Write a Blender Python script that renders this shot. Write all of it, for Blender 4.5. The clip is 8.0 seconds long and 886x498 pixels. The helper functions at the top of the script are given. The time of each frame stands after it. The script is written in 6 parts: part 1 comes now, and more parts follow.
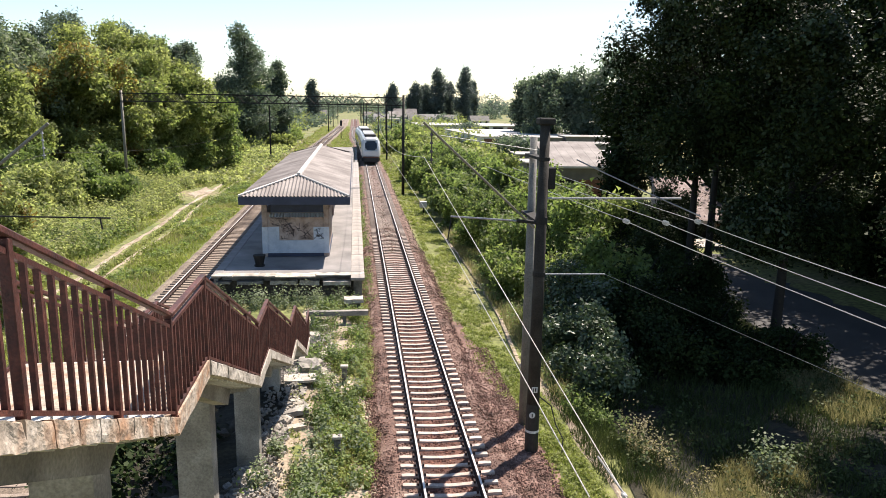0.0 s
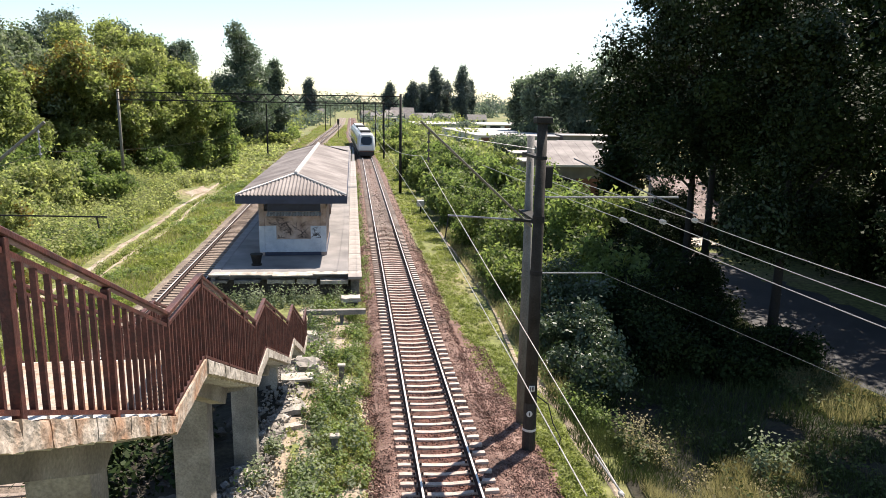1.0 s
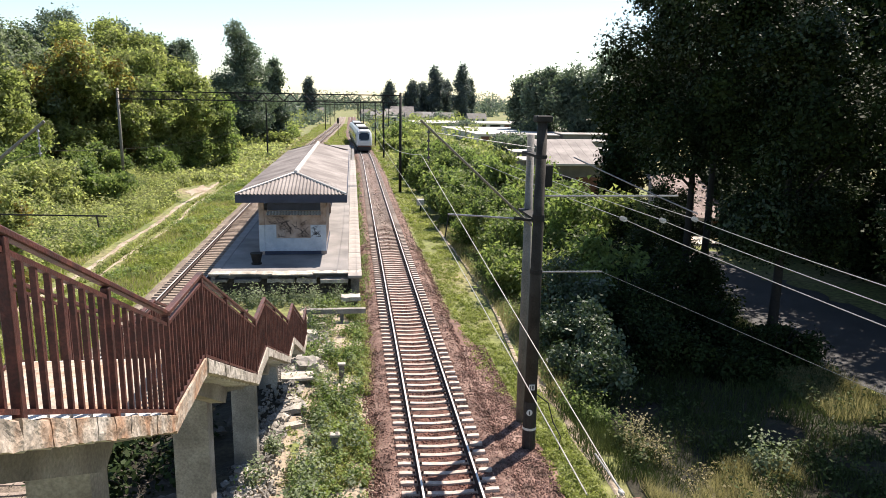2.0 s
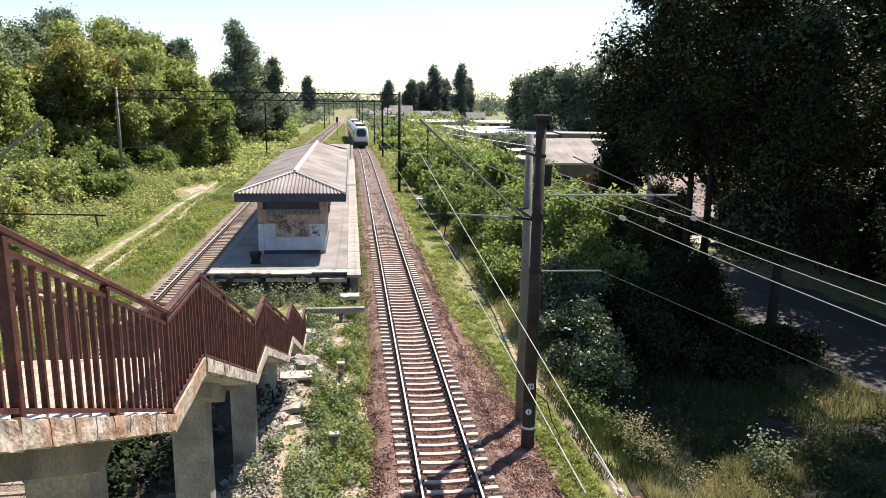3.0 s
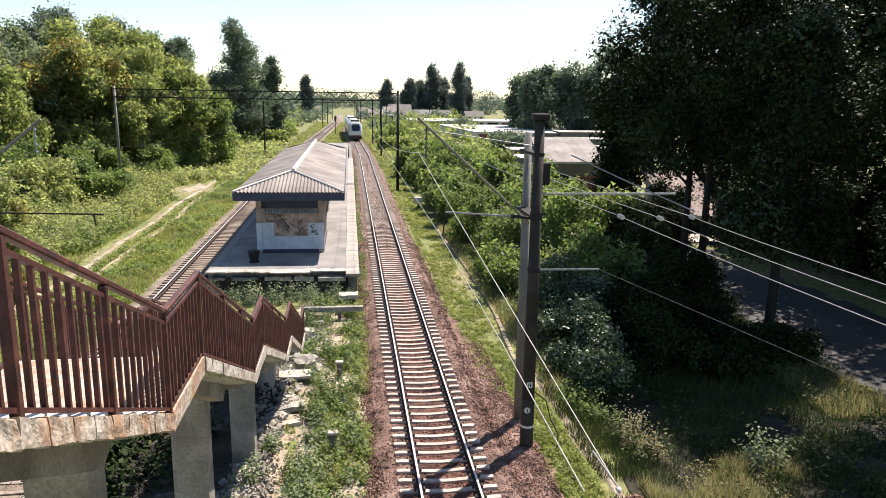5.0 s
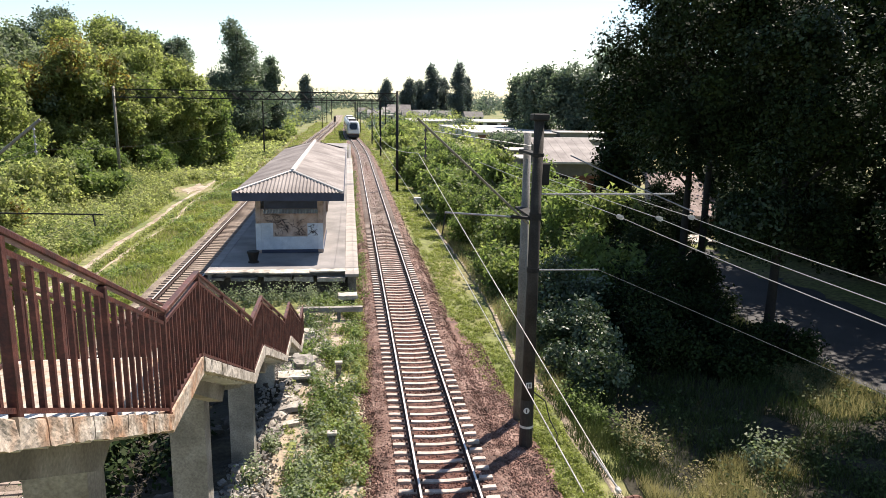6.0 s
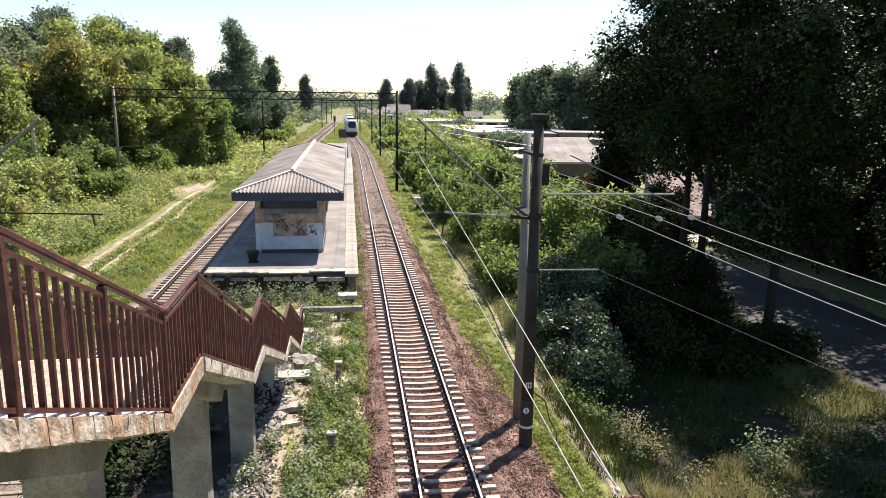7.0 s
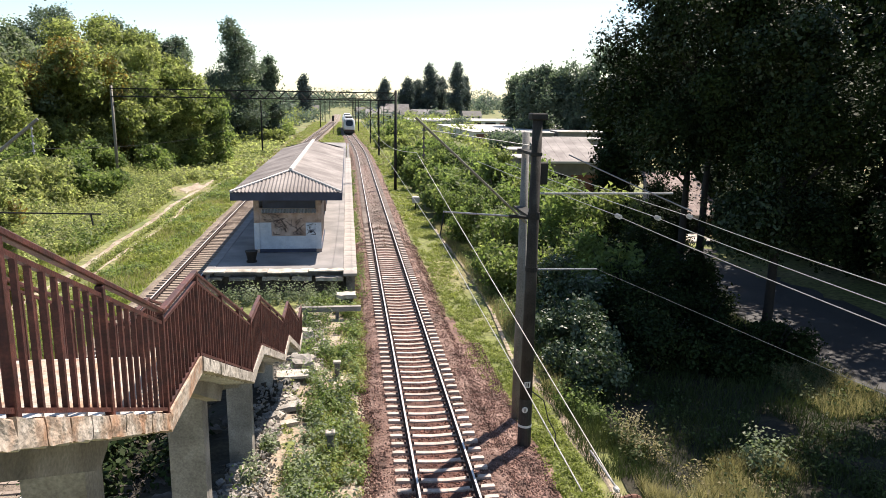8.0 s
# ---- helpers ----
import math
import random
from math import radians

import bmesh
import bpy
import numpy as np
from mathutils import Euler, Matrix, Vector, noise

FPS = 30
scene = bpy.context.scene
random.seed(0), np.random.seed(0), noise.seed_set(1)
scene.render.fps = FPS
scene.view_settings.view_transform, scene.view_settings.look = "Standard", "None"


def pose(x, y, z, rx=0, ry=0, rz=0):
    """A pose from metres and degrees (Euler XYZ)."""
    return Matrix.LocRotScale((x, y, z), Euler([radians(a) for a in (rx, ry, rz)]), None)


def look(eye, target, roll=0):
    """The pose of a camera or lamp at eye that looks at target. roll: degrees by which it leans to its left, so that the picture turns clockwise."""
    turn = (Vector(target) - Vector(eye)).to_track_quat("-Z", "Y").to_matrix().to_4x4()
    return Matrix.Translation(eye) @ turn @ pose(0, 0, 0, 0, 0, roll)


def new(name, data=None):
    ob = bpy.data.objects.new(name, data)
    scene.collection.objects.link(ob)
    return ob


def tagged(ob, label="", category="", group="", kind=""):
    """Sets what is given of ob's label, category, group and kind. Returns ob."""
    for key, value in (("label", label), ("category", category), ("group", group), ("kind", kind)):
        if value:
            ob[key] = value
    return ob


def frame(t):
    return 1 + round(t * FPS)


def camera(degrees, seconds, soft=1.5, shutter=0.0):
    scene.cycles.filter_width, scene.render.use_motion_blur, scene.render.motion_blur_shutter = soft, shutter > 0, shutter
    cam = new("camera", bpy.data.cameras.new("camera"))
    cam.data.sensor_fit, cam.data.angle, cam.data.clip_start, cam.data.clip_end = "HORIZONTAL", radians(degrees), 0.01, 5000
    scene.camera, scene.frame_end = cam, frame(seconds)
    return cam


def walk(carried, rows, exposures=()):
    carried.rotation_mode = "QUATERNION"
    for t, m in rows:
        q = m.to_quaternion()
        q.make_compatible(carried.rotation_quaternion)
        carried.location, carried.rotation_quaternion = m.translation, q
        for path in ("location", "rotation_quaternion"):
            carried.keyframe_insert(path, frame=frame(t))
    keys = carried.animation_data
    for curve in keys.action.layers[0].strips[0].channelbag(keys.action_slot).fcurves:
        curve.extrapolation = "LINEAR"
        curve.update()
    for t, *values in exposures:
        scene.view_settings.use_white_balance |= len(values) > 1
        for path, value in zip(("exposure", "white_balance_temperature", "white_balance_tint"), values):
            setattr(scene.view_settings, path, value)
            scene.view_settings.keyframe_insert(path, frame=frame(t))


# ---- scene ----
H = 10.335


def aim(yaw, pitch, roll):
    """The camera's pose on the footbridge: degrees right of the track, below the horizon, and of lean."""
    a, b = radians(yaw), radians(pitch)
    eye = Vector((0, 0, H))
    return look(eye, eye + Vector((math.sin(a) * math.cos(b), math.cos(a) * math.cos(b), -math.sin(b))), roll)


cam = camera(63.58, 8.0, soft=0.65)
walk(cam, [
    (0.0, aim(7.075, 11.633, 0.959)),
    (0.5, aim(7.121, 11.597, 0.921)),
    (1.0, aim(7.300, 11.722, 0.982)),
    (1.5, aim(7.290, 11.795, 0.952)),
    (3.0, aim(7.383, 11.881, 0.948)),
    (3.5, aim(7.444, 12.040, 0.999)),
    (4.0, aim(7.506, 12.009, 0.991)),
    (4.5, aim(7.482, 11.992, 0.921)),
    (6.0, aim(7.555, 11.944, 0.943)),
    (6.5, aim(7.574, 11.953, 0.967)),
    (7.0, aim(7.574, 11.953, 0.967)),
    (7.5, aim(7.637, 12.001, 0.946)),
    (8.0, aim(7.689, 11.992, 0.945)),
])

# ---- light ----
SUN_AZ, SUN_EL = 40.5, 55.0
world = bpy.data.worlds.new("sky")
scene.world = world
world.use_nodes = True
nt = world.node_tree
sky = nt.nodes.new("ShaderNodeTexSky")
sky.sky_type = 'NISHITA'
sky.sun_disc = False
sky.sun_elevation = radians(SUN_EL)
sky.sun_rotation = radians(SUN_AZ)
sky.air_density, sky.dust_density, sky.ozone_density = 1.0, 0.3, 1.0
nt.links.new(sky.outputs[0], nt.nodes["Background"].inputs[0])
nt.nodes["Background"].inputs[1].default_value = 0.078
sun_data = bpy.data.lights.new("sun", 'SUN')
sun_data.energy, sun_data.angle, sun_data.color = 4.7, radians(0.5), (1.0, 0.88, 0.775)
sun = new("sun", sun_data)
sa, se = radians(SUN_AZ), radians(SUN_EL)
sun.matrix_world = look((math.sin(sa) * 80, math.cos(sa) * 80, 90), (math.sin(sa) * 80 - math.sin(sa) * math.cos(se), math.cos(sa) * 80 - math.cos(sa) * math.cos(se), 90 - math.sin(se)))
scene.view_settings.exposure = 1.23

# ---- materials ----
def material(name, stops, scale=3.0, detail=0.35, rough=0.8, metal=0.0, bump=0.3, bump_scale=30.0, vary=0.0, fine=None, translucent=0.0, spec=0.5, depth=0.79):
    """Noise-mixed colours at two scales with relief. stops: three or two linear colours. vary: brightness change from piece to piece. depth: scales all the colours."""
    m = bpy.data.materials.new(name)
    m.use_nodes = True
    n, l = m.node_tree.nodes, m.node_tree.links
    b = n["Principled BSDF"]
    tc = n.new("ShaderNodeTexCoord")
    big = n.new("ShaderNodeTexNoise")
    big.inputs["Scale"].default_value = scale
    big.inputs["Detail"].default_value = 6
    l.new(tc.outputs["Object"], big.inputs["Vector"])
    ramp = n.new("ShaderNodeValToRGB")
    els = ramp.color_ramp.elements
    while len(els) < len(stops):
        els.new(0.5)
    for i, c in enumerate(stops):
        els[i].position = 0.32 + 0.36 * i / (len(stops) - 1)
        els[i].color = (*(v * depth for v in c), 1)
    l.new(big.outputs["Fac"], ramp.inputs["Fac"])
    small = n.new("ShaderNodeTexNoise")
    small.inputs["Scale"].default_value = bump_scale
    small.inputs["Detail"].default_value = 5
    l.new(tc.outputs["Object"], small.inputs["Vector"])
    mul = n.new("ShaderNodeMapRange")
    mul.inputs["From Min"].default_value, mul.inputs["From Max"].default_value = 0.3, 0.7
    mul.inputs["To Min"].default_value, mul.inputs["To Max"].default_value = 1 - detail, 1 + detail
    l.new(small.outputs["Fac"], mul.inputs["Value"])
    mix = n.new("ShaderNodeVectorMath")
    mix.operation = 'SCALE'
    l.new(ramp.outputs["Color"], mix.inputs[0])
    last = mul.outputs["Result"]
    if vary:
        info = n.new("ShaderNodeObjectInfo")
        geo = n.new("ShaderNodeNewGeometry")
        add = n.new("ShaderNodeMath")
        add.operation = 'ADD'
        l.new(info.outputs["Random"], add.inputs[0])
        l.new(geo.outputs["Random Per Island"], add.inputs[1])
        wrap = n.new("ShaderNodeMath")
        wrap.operation = 'FRACT'
        l.new(add.outputs[0], wrap.inputs[0])
        rng = n.new("ShaderNodeMapRange")
        rng.inputs["To Min"].default_value, rng.inputs["To Max"].default_value = 1 - vary, 1 + vary
        l.new(wrap.outputs[0], rng.inputs["Value"])
        both = n.new("ShaderNodeMath")
        both.operation = 'MULTIPLY'
        l.new(last, both.inputs[0])
        l.new(rng.outputs["Result"], both.inputs[1])
        last = both.outputs[0]
    l.new(last, mix.inputs["Scale"])
    l.new(mix.outputs[0], b.inputs["Base Color"])
    b.inputs["Roughness"].default_value = rough
    b.inputs["Metallic"].default_value = metal
    b.inputs["Specular IOR Level"].default_value = spec
    if bump:
        bp = n.new("ShaderNodeBump")
        bp.inputs["Strength"].default_value = bump
        bp.inputs["Distance"].default_value = 0.02
        l.new(small.outputs["Fac"], bp.inputs["Height"])
        l.new(bp.outputs["Normal"], b.inputs["Normal"])
    if translucent:
        tr = n.new("ShaderNodeBsdfTranslucent")
        ms = n.new("ShaderNodeMixShader")
        ms.inputs[0].default_value = translucent
        warm = n.new("ShaderNodeVectorMath")
        warm.operation = 'MULTIPLY'
        warm.inputs[1].default_value = (1.28, 1.38, 1.0)
        l.new(mix.outputs[0], warm.inputs[0])
        l.new(warm.outputs[0], tr.inputs["Color"])
        l.new(b.outputs[0], ms.inputs[1])
        l.new(tr.outputs[0], ms.inputs[2])
        l.new(ms.outputs[0], n["Material Output"].inputs["Surface"])
    return m


def leaf(name, dark, mid, light, translucent=0.45, scale=0.35, spec=0.25):
    return material(name, [dark, mid, light], scale=scale, detail=0.2, rough=0.55, bump=0, vary=0.34, translucent=translucent, spec=spec, depth=1.0)


M_LEAF = leaf("leaf_green", (0.095, 0.135, 0.045), (0.155, 0.20, 0.066), (0.225, 0.265, 0.095), translucent=0.55)
M_LEAF_Y = leaf("leaf_yellow_green", (0.135, 0.165, 0.055), (0.205, 0.235, 0.085), (0.29, 0.305, 0.125), translucent=0.55)
M_LEAF_WOOD = leaf("leaf_broad", (0.145, 0.17, 0.062), (0.225, 0.25, 0.095), (0.31, 0.325, 0.14), translucent=0.66)
M_LEAF_RUST = leaf("leaf_rusty", (0.15, 0.13, 0.03), (0.21, 0.15, 0.04), (0.27, 0.18, 0.055), translucent=0.45)
M_LEAF_WILLOW = leaf("leaf_willow", (0.12, 0.15, 0.085), (0.17, 0.205, 0.12), (0.23, 0.26, 0.17), translucent=0.4)
# paled and greyed leaf: distance haze is mixed into this colour
M_LEAF_POPLAR_HAZE = leaf("leaf_poplar_paled", (0.075, 0.10, 0.072), (0.105, 0.137, 0.10), (0.145, 0.18, 0.135))
# near-black leaf: the shade inside and under the crowns is its colour
M_LEAF_SHADE = leaf("leaf_maple_shade", (0.011, 0.019, 0.007), (0.018, 0.029, 0.010), (0.030, 0.046, 0.015), translucent=0.05, spec=0.06)
# the same maple leaf in a half-lit tone, shade partly in the colour
M_LEAF_HALF_LIT = leaf("leaf_maple_half_lit", (0.020, 0.033, 0.014), (0.034, 0.052, 0.023), (0.055, 0.078, 0.038), translucent=0.12, spec=0.3)
M_LEAF_GLOSSY = leaf("leaf_glossy", (0.035, 0.055, 0.027), (0.06, 0.09, 0.045), (0.10, 0.135, 0.075), translucent=0.2, spec=0.5)
M_LEAF_GLOSSY.node_tree.nodes["Principled BSDF"].inputs["Roughness"].default_value = 0.4
M_LEAF_LIME = leaf("leaf_lime", (0.195, 0.22, 0.085), (0.27, 0.29, 0.12), (0.35, 0.355, 0.165), translucent=0.6)
# far leaves greyed and blued: the haze of distance is in the colour
M_LEAF_FAR_HAZE = leaf("leaf_far", (0.085, 0.11, 0.095), (0.115, 0.145, 0.125), (0.15, 0.18, 0.155), scale=0.05)
# poplar leaf shifted towards blue as painted haze
M_LEAF_SPIRE_HAZE = leaf("leaf_spire_haze", (0.06, 0.08, 0.08), (0.085, 0.11, 0.108), (0.12, 0.145, 0.14), translucent=0.3)
M_WEED = leaf("weed_green", (0.11, 0.155, 0.045), (0.17, 0.225, 0.075), (0.24, 0.29, 0.12), translucent=0.5)
M_GRASS = leaf("grass_blade", (0.15, 0.185, 0.045), (0.215, 0.245, 0.066), (0.285, 0.30, 0.10), translucent=0.5)
M_DRY = leaf("dry_grass", (0.20, 0.175, 0.09), (0.28, 0.245, 0.14), (0.38, 0.335, 0.21))
# grass again, with the trees' shade put into the green
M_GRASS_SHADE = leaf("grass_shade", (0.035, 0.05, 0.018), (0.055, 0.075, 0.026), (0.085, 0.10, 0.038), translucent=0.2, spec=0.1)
M_BARK = material("bark", [(0.009, 0.007, 0.006), (0.022, 0.018, 0.015)], scale=4, bump=0.8, bump_scale=14)
M_BALLAST = material("ballast", [(0.10, 0.055, 0.040), (0.235, 0.135, 0.104), (0.38, 0.255, 0.205)], scale=1.6, detail=0.5, bump=1.0, bump_scale=22, rough=0.9, vary=0.4)
M_BALLAST_RUSTY = material("rust_stained_ballast", [(0.075, 0.030, 0.020), (0.16, 0.066, 0.046), (0.28, 0.13, 0.092)], scale=2.2, detail=0.6, bump=1.0, bump_scale=24, rough=0.9, vary=0.45)
M_BALLAST_OLD = material("old_ballast", [(0.15, 0.115, 0.085), (0.23, 0.18, 0.135), (0.32, 0.265, 0.20)], scale=1.2, detail=0.5, bump=1.0, bump_scale=20, rough=0.9)
M_SLEEPER = material("sleeper_concrete", [(0.40, 0.32, 0.27), (0.60, 0.51, 0.44)], scale=5, detail=0.2, bump=0.3, vary=0.15)
M_SLEEPER_OLD = material("dusty_sleeper", [(0.24, 0.185, 0.145), (0.36, 0.29, 0.235)], scale=4, detail=0.25, bump=0.3, vary=0.15)
M_RAIL_SIDE = material("rail_rust", [(0.026, 0.011, 0.009), (0.055, 0.024, 0.017)], scale=6, rough=0.85, bump=0.2)
# near-white and hardly metallic: the rail's glint is put into the colour
M_RAIL_GLINT = material("rail_polished_glint", [(0.70, 0.67, 0.65), (0.82, 0.80, 0.78)], scale=8, detail=0.08, rough=0.42, metal=0.1, bump=0)
M_CONC = material("weathered_concrete", [(0.17, 0.155, 0.135), (0.30, 0.275, 0.24), (0.46, 0.43, 0.38)], scale=1.1, detail=0.25, bump=0.5, bump_scale=26)
M_CONC_LIGHT = material("bleached_concrete", [(0.33, 0.29, 0.235), (0.48, 0.43, 0.365), (0.60, 0.55, 0.48)], scale=2.5, detail=0.3, bump=0.7, bump_scale=20, vary=0.15)
M_STEP = material("worn_step_concrete", [(0.52, 0.48, 0.43), (0.66, 0.62, 0.57), (0.76, 0.73, 0.69)], scale=1.6, detail=0.15, bump=0.3, bump_scale=24)
M_CONC_RUSTY = material("stained_concrete", [(0.38, 0.22, 0.13), (0.46, 0.38, 0.30), (0.56, 0.50, 0.43)], scale=3.2, detail=0.35, bump=0.8, bump_scale=18)
# darker concrete for soffits, footings, posts and some broken pieces
M_CONC_DARK = material("dark_concrete", [(0.09, 0.085, 0.08), (0.19, 0.18, 0.165), (0.29, 0.27, 0.24)], scale=2.0, bump=0.6, bump_scale=16)
# far darker than concrete: the pole's unlit face is in the colour
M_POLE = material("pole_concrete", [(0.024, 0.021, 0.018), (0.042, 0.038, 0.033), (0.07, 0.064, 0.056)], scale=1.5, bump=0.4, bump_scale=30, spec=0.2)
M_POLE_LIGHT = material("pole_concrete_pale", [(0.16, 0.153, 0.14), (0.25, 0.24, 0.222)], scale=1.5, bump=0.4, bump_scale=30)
M_PLATFORM = material("platform_asphalt", [(0.17, 0.16, 0.155), (0.25, 0.235, 0.225), (0.34, 0.315, 0.30)], scale=0.5, detail=0.2, bump=0.3, bump_scale=40)
M_PAVER = material("platform_edge_slab", [(0.30, 0.27, 0.245), (0.44, 0.40, 0.36)], scale=2, detail=0.2, bump=0.3, vary=0.12)
M_ROOF = material("asbestos_roof", [(0.18, 0.155, 0.142), (0.26, 0.23, 0.212), (0.35, 0.315, 0.29)], scale=0.55, detail=0.18, bump=0.2, bump_scale=12, vary=0.08)
M_RIDGE = material("ridge_cap", [(0.62, 0.58, 0.54), (0.74, 0.70, 0.66)], scale=2, detail=0.12, rough=0.6, bump=0.1)
M_FASCIA = material("fascia_navy", [(0.022, 0.032, 0.068), (0.04, 0.054, 0.105)], scale=2, detail=0.2, rough=0.6, bump=0.1)
# whitewash with the blue of its sky-lit shade mixed in
M_BOOTH_SKYLIT = material("booth_whitewash_skylit", [(0.50, 0.57, 0.68), (0.68, 0.74, 0.82)], scale=2, detail=0.15, bump=0.2)
M_BOOTH_BROWN = material("booth_brown_plaster", [(0.30, 0.22, 0.18), (0.44, 0.34, 0.29), (0.54, 0.44, 0.39)], scale=2.4, detail=0.25, bump=0.3)
M_GRAFFITI = material("graffiti_dark", [(0.03, 0.03, 0.04), (0.08, 0.06, 0.07)], scale=8, bump=0)
M_RED = material("rail_paint_oxide", [(0.040, 0.010, 0.008), (0.074, 0.019, 0.0135), (0.125, 0.038, 0.026)], scale=7, detail=0.35, rough=0.62, bump=0.3, bump_scale=50)
M_STEEL = material("galvanised_steel", [(0.30, 0.30, 0.30), (0.42, 0.42, 0.41)], scale=6, rough=0.45, metal=0.6, bump=0.1)
M_STEEL_DARK = material("dark_steel", [(0.018, 0.018, 0.018), (0.04, 0.038, 0.036)], scale=3, rough=0.75, bump=0.2, spec=0.2)
M_WIRE = material("wire_bright", [(0.48, 0.45, 0.41), (0.62, 0.59, 0.55)], scale=8, rough=0.45, metal=0.3, bump=0)
M_GLAZE_DARK = material("brown_glaze", [(0.07, 0.055, 0.045), (0.12, 0.10, 0.085)], scale=5, rough=0.25, bump=0)
M_PORCELAIN = material("insulator_glaze", [(0.55, 0.53, 0.5), (0.72, 0.70, 0.67)], scale=5, rough=0.2, bump=0)
M_TUBE = material("weathered_tube", [(0.16, 0.145, 0.11), (0.25, 0.23, 0.18)], scale=6, rough=0.6, metal=0.2, bump=0.1)
M_RUST = material("rusty_iron", [(0.14, 0.06, 0.04), (0.24, 0.11, 0.07)], scale=8, rough=0.8, bump=0.4)
M_TRAIN = material("train_white_paint", [(0.78, 0.79, 0.80), (0.86, 0.87, 0.88)], scale=0.8, detail=0.06, rough=0.3, bump=0)
M_TRAIN_SIDE = material("train_grey_side", [(0.58, 0.60, 0.62), (0.68, 0.70, 0.72)], scale=0.8, detail=0.1, rough=0.35, bump=0)
M_TRAIN_DARK = material("train_underframe", [(0.02, 0.02, 0.022), (0.045, 0.043, 0.042)], scale=3, rough=0.7, bump=0.2)
M_TRAIN_BLUE = material("train_blue_band", [(0.03, 0.06, 0.16), (0.05, 0.09, 0.22)], scale=2, rough=0.35, bump=0)
M_GLASS_DARK = material("dark_glazing", [(0.012, 0.016, 0.024), (0.03, 0.038, 0.055)], scale=1, detail=0.1, rough=0.08, bump=0)
M_ROAD = material("road_asphalt", [(0.04, 0.04, 0.042), (0.06, 0.058, 0.057)], scale=0.6, detail=0.3, bump=0.5, bump_scale=40)
M_ROOF_PALE = material("pale_flat_roof", [(0.24, 0.22, 0.20), (0.36, 0.34, 0.315), (0.48, 0.45, 0.42)], scale=0.25, detail=0.15, bump=0.2)
M_ROOF_LIGHT = material("bleached_flat_roof", [(0.46, 0.43, 0.40), (0.58, 0.55, 0.52), (0.68, 0.65, 0.62)], scale=0.12, detail=0.15, bump=0.2)
M_WALL_GREY = material("garage_wall", [(0.13, 0.122, 0.112), (0.21, 0.20, 0.182)], scale=0.8, detail=0.2, bump=0.3)
M_WALL_PINK = material("pinkish_plaster", [(0.50, 0.36, 0.31), (0.68, 0.54, 0.48)], scale=1.2, detail=0.25, bump=0.3)
M_ROOF_RUSTY = material("rust_streaked_sheet", [(0.13, 0.085, 0.07), (0.23, 0.165, 0.145), (0.33, 0.26, 0.235)], scale=1.4, detail=0.3, bump=0.2, vary=0.15)
M_WHITE = material("white_paint", [(0.68, 0.67, 0.64), (0.80, 0.79, 0.76)], scale=6, detail=0.15, rough=0.6, bump=0.1)
M_BLACK = material("black_paint", [(0.012, 0.012, 0.012), (0.03, 0.03, 0.03)], scale=6, rough=0.6, bump=0.1)
M_WOOD = material("grey_plank", [(0.26, 0.22, 0.18), (0.42, 0.37, 0.31)], scale=4, bump=0.5, bump_scale=18, vary=0.2)


M_GROUND = material("ground", [(0.13, 0.16, 0.04), (0.18, 0.195, 0.06), (0.27, 0.225, 0.12)], scale=0.13, detail=0.5, bump=0.9, bump_scale=3.5, rough=0.95)
# dark tone that paints shade on rubble and in the platform's hollow
M_EARTH_SHADE = material("shade_earth", [(0.045, 0.038, 0.03), (0.08, 0.068, 0.055), (0.13, 0.115, 0.095)], scale=1.5, detail=0.4, bump=0.9, bump_scale=8, rough=0.95)
# near-black soil that stands in for shade under trees and stairs
M_GROUND_SHADE = material("ground_shade", [(0.012, 0.011, 0.006), (0.024, 0.022, 0.011), (0.042, 0.036, 0.018)], scale=1.1, detail=0.5, bump=0.9, bump_scale=9, rough=0.95)
M_EARTH = material("bare_earth", [(0.26, 0.20, 0.14), (0.38, 0.31, 0.23), (0.47, 0.40, 0.31)], scale=0.8, detail=0.35, bump=0.7, bump_scale=9, rough=0.95)


# ---- building helpers ----
def part(name, bm, mat, parent=None, label="", kind="", smooth=False):
    me = bpy.data.meshes.new(name)
    bm.normal_update()
    bm.to_mesh(me)
    bm.free()
    me.materials.append(mat)
    if smooth:
        me.polygons.foreach_set("use_smooth", [True] * len(me.polygons))
    ob = new(name, me)
    ob.parent = parent
    return tagged(ob, label, kind=kind)


def raw(name, verts, faces, mat, parent=None, label="", kind=""):
    me = bpy.data.meshes.new(name)
    me.from_pydata([tuple(v) for v in verts], [], faces)
    me.materials.append(mat)
    ob = new(name, me)
    ob.parent = parent
    return tagged(ob, label, kind=kind)


def empty(name, label, category, at=(0, 0, 0), group="", kind=""):
    ob = new(name)
    ob.empty_display_size = 0.2
    ob.matrix_basis = pose(*at)
    return tagged(ob, label, category, group, kind)


def box(bm, x0, x1, y0, y1, z0, z1, m=None):
    vs = [bm.verts.new(Vector(p) if m is None else m @ Vector(p)) for p in
          ((x0, y0, z0), (x1, y0, z0), (x1, y1, z0), (x0, y1, z0), (x0, y0, z1), (x1, y0, z1), (x1, y1, z1), (x0, y1, z1))]
    for f in ((3, 2, 1, 0), (4, 5, 6, 7), (0, 1, 5, 4), (1, 2, 6, 5), (2, 3, 7, 6), (3, 0, 4, 7)):
        bm.faces.new([vs[i] for i in f])
    return bm


def boxes(*rows):
    bm = bmesh.new()
    for r in rows:
        box(bm, *r)
    return bm


def bevelled(bm, width=0.02):
    bmesh.ops.bevel(bm, geom=bm.edges[:], offset=width, segments=1, affect='EDGES')
    return bm


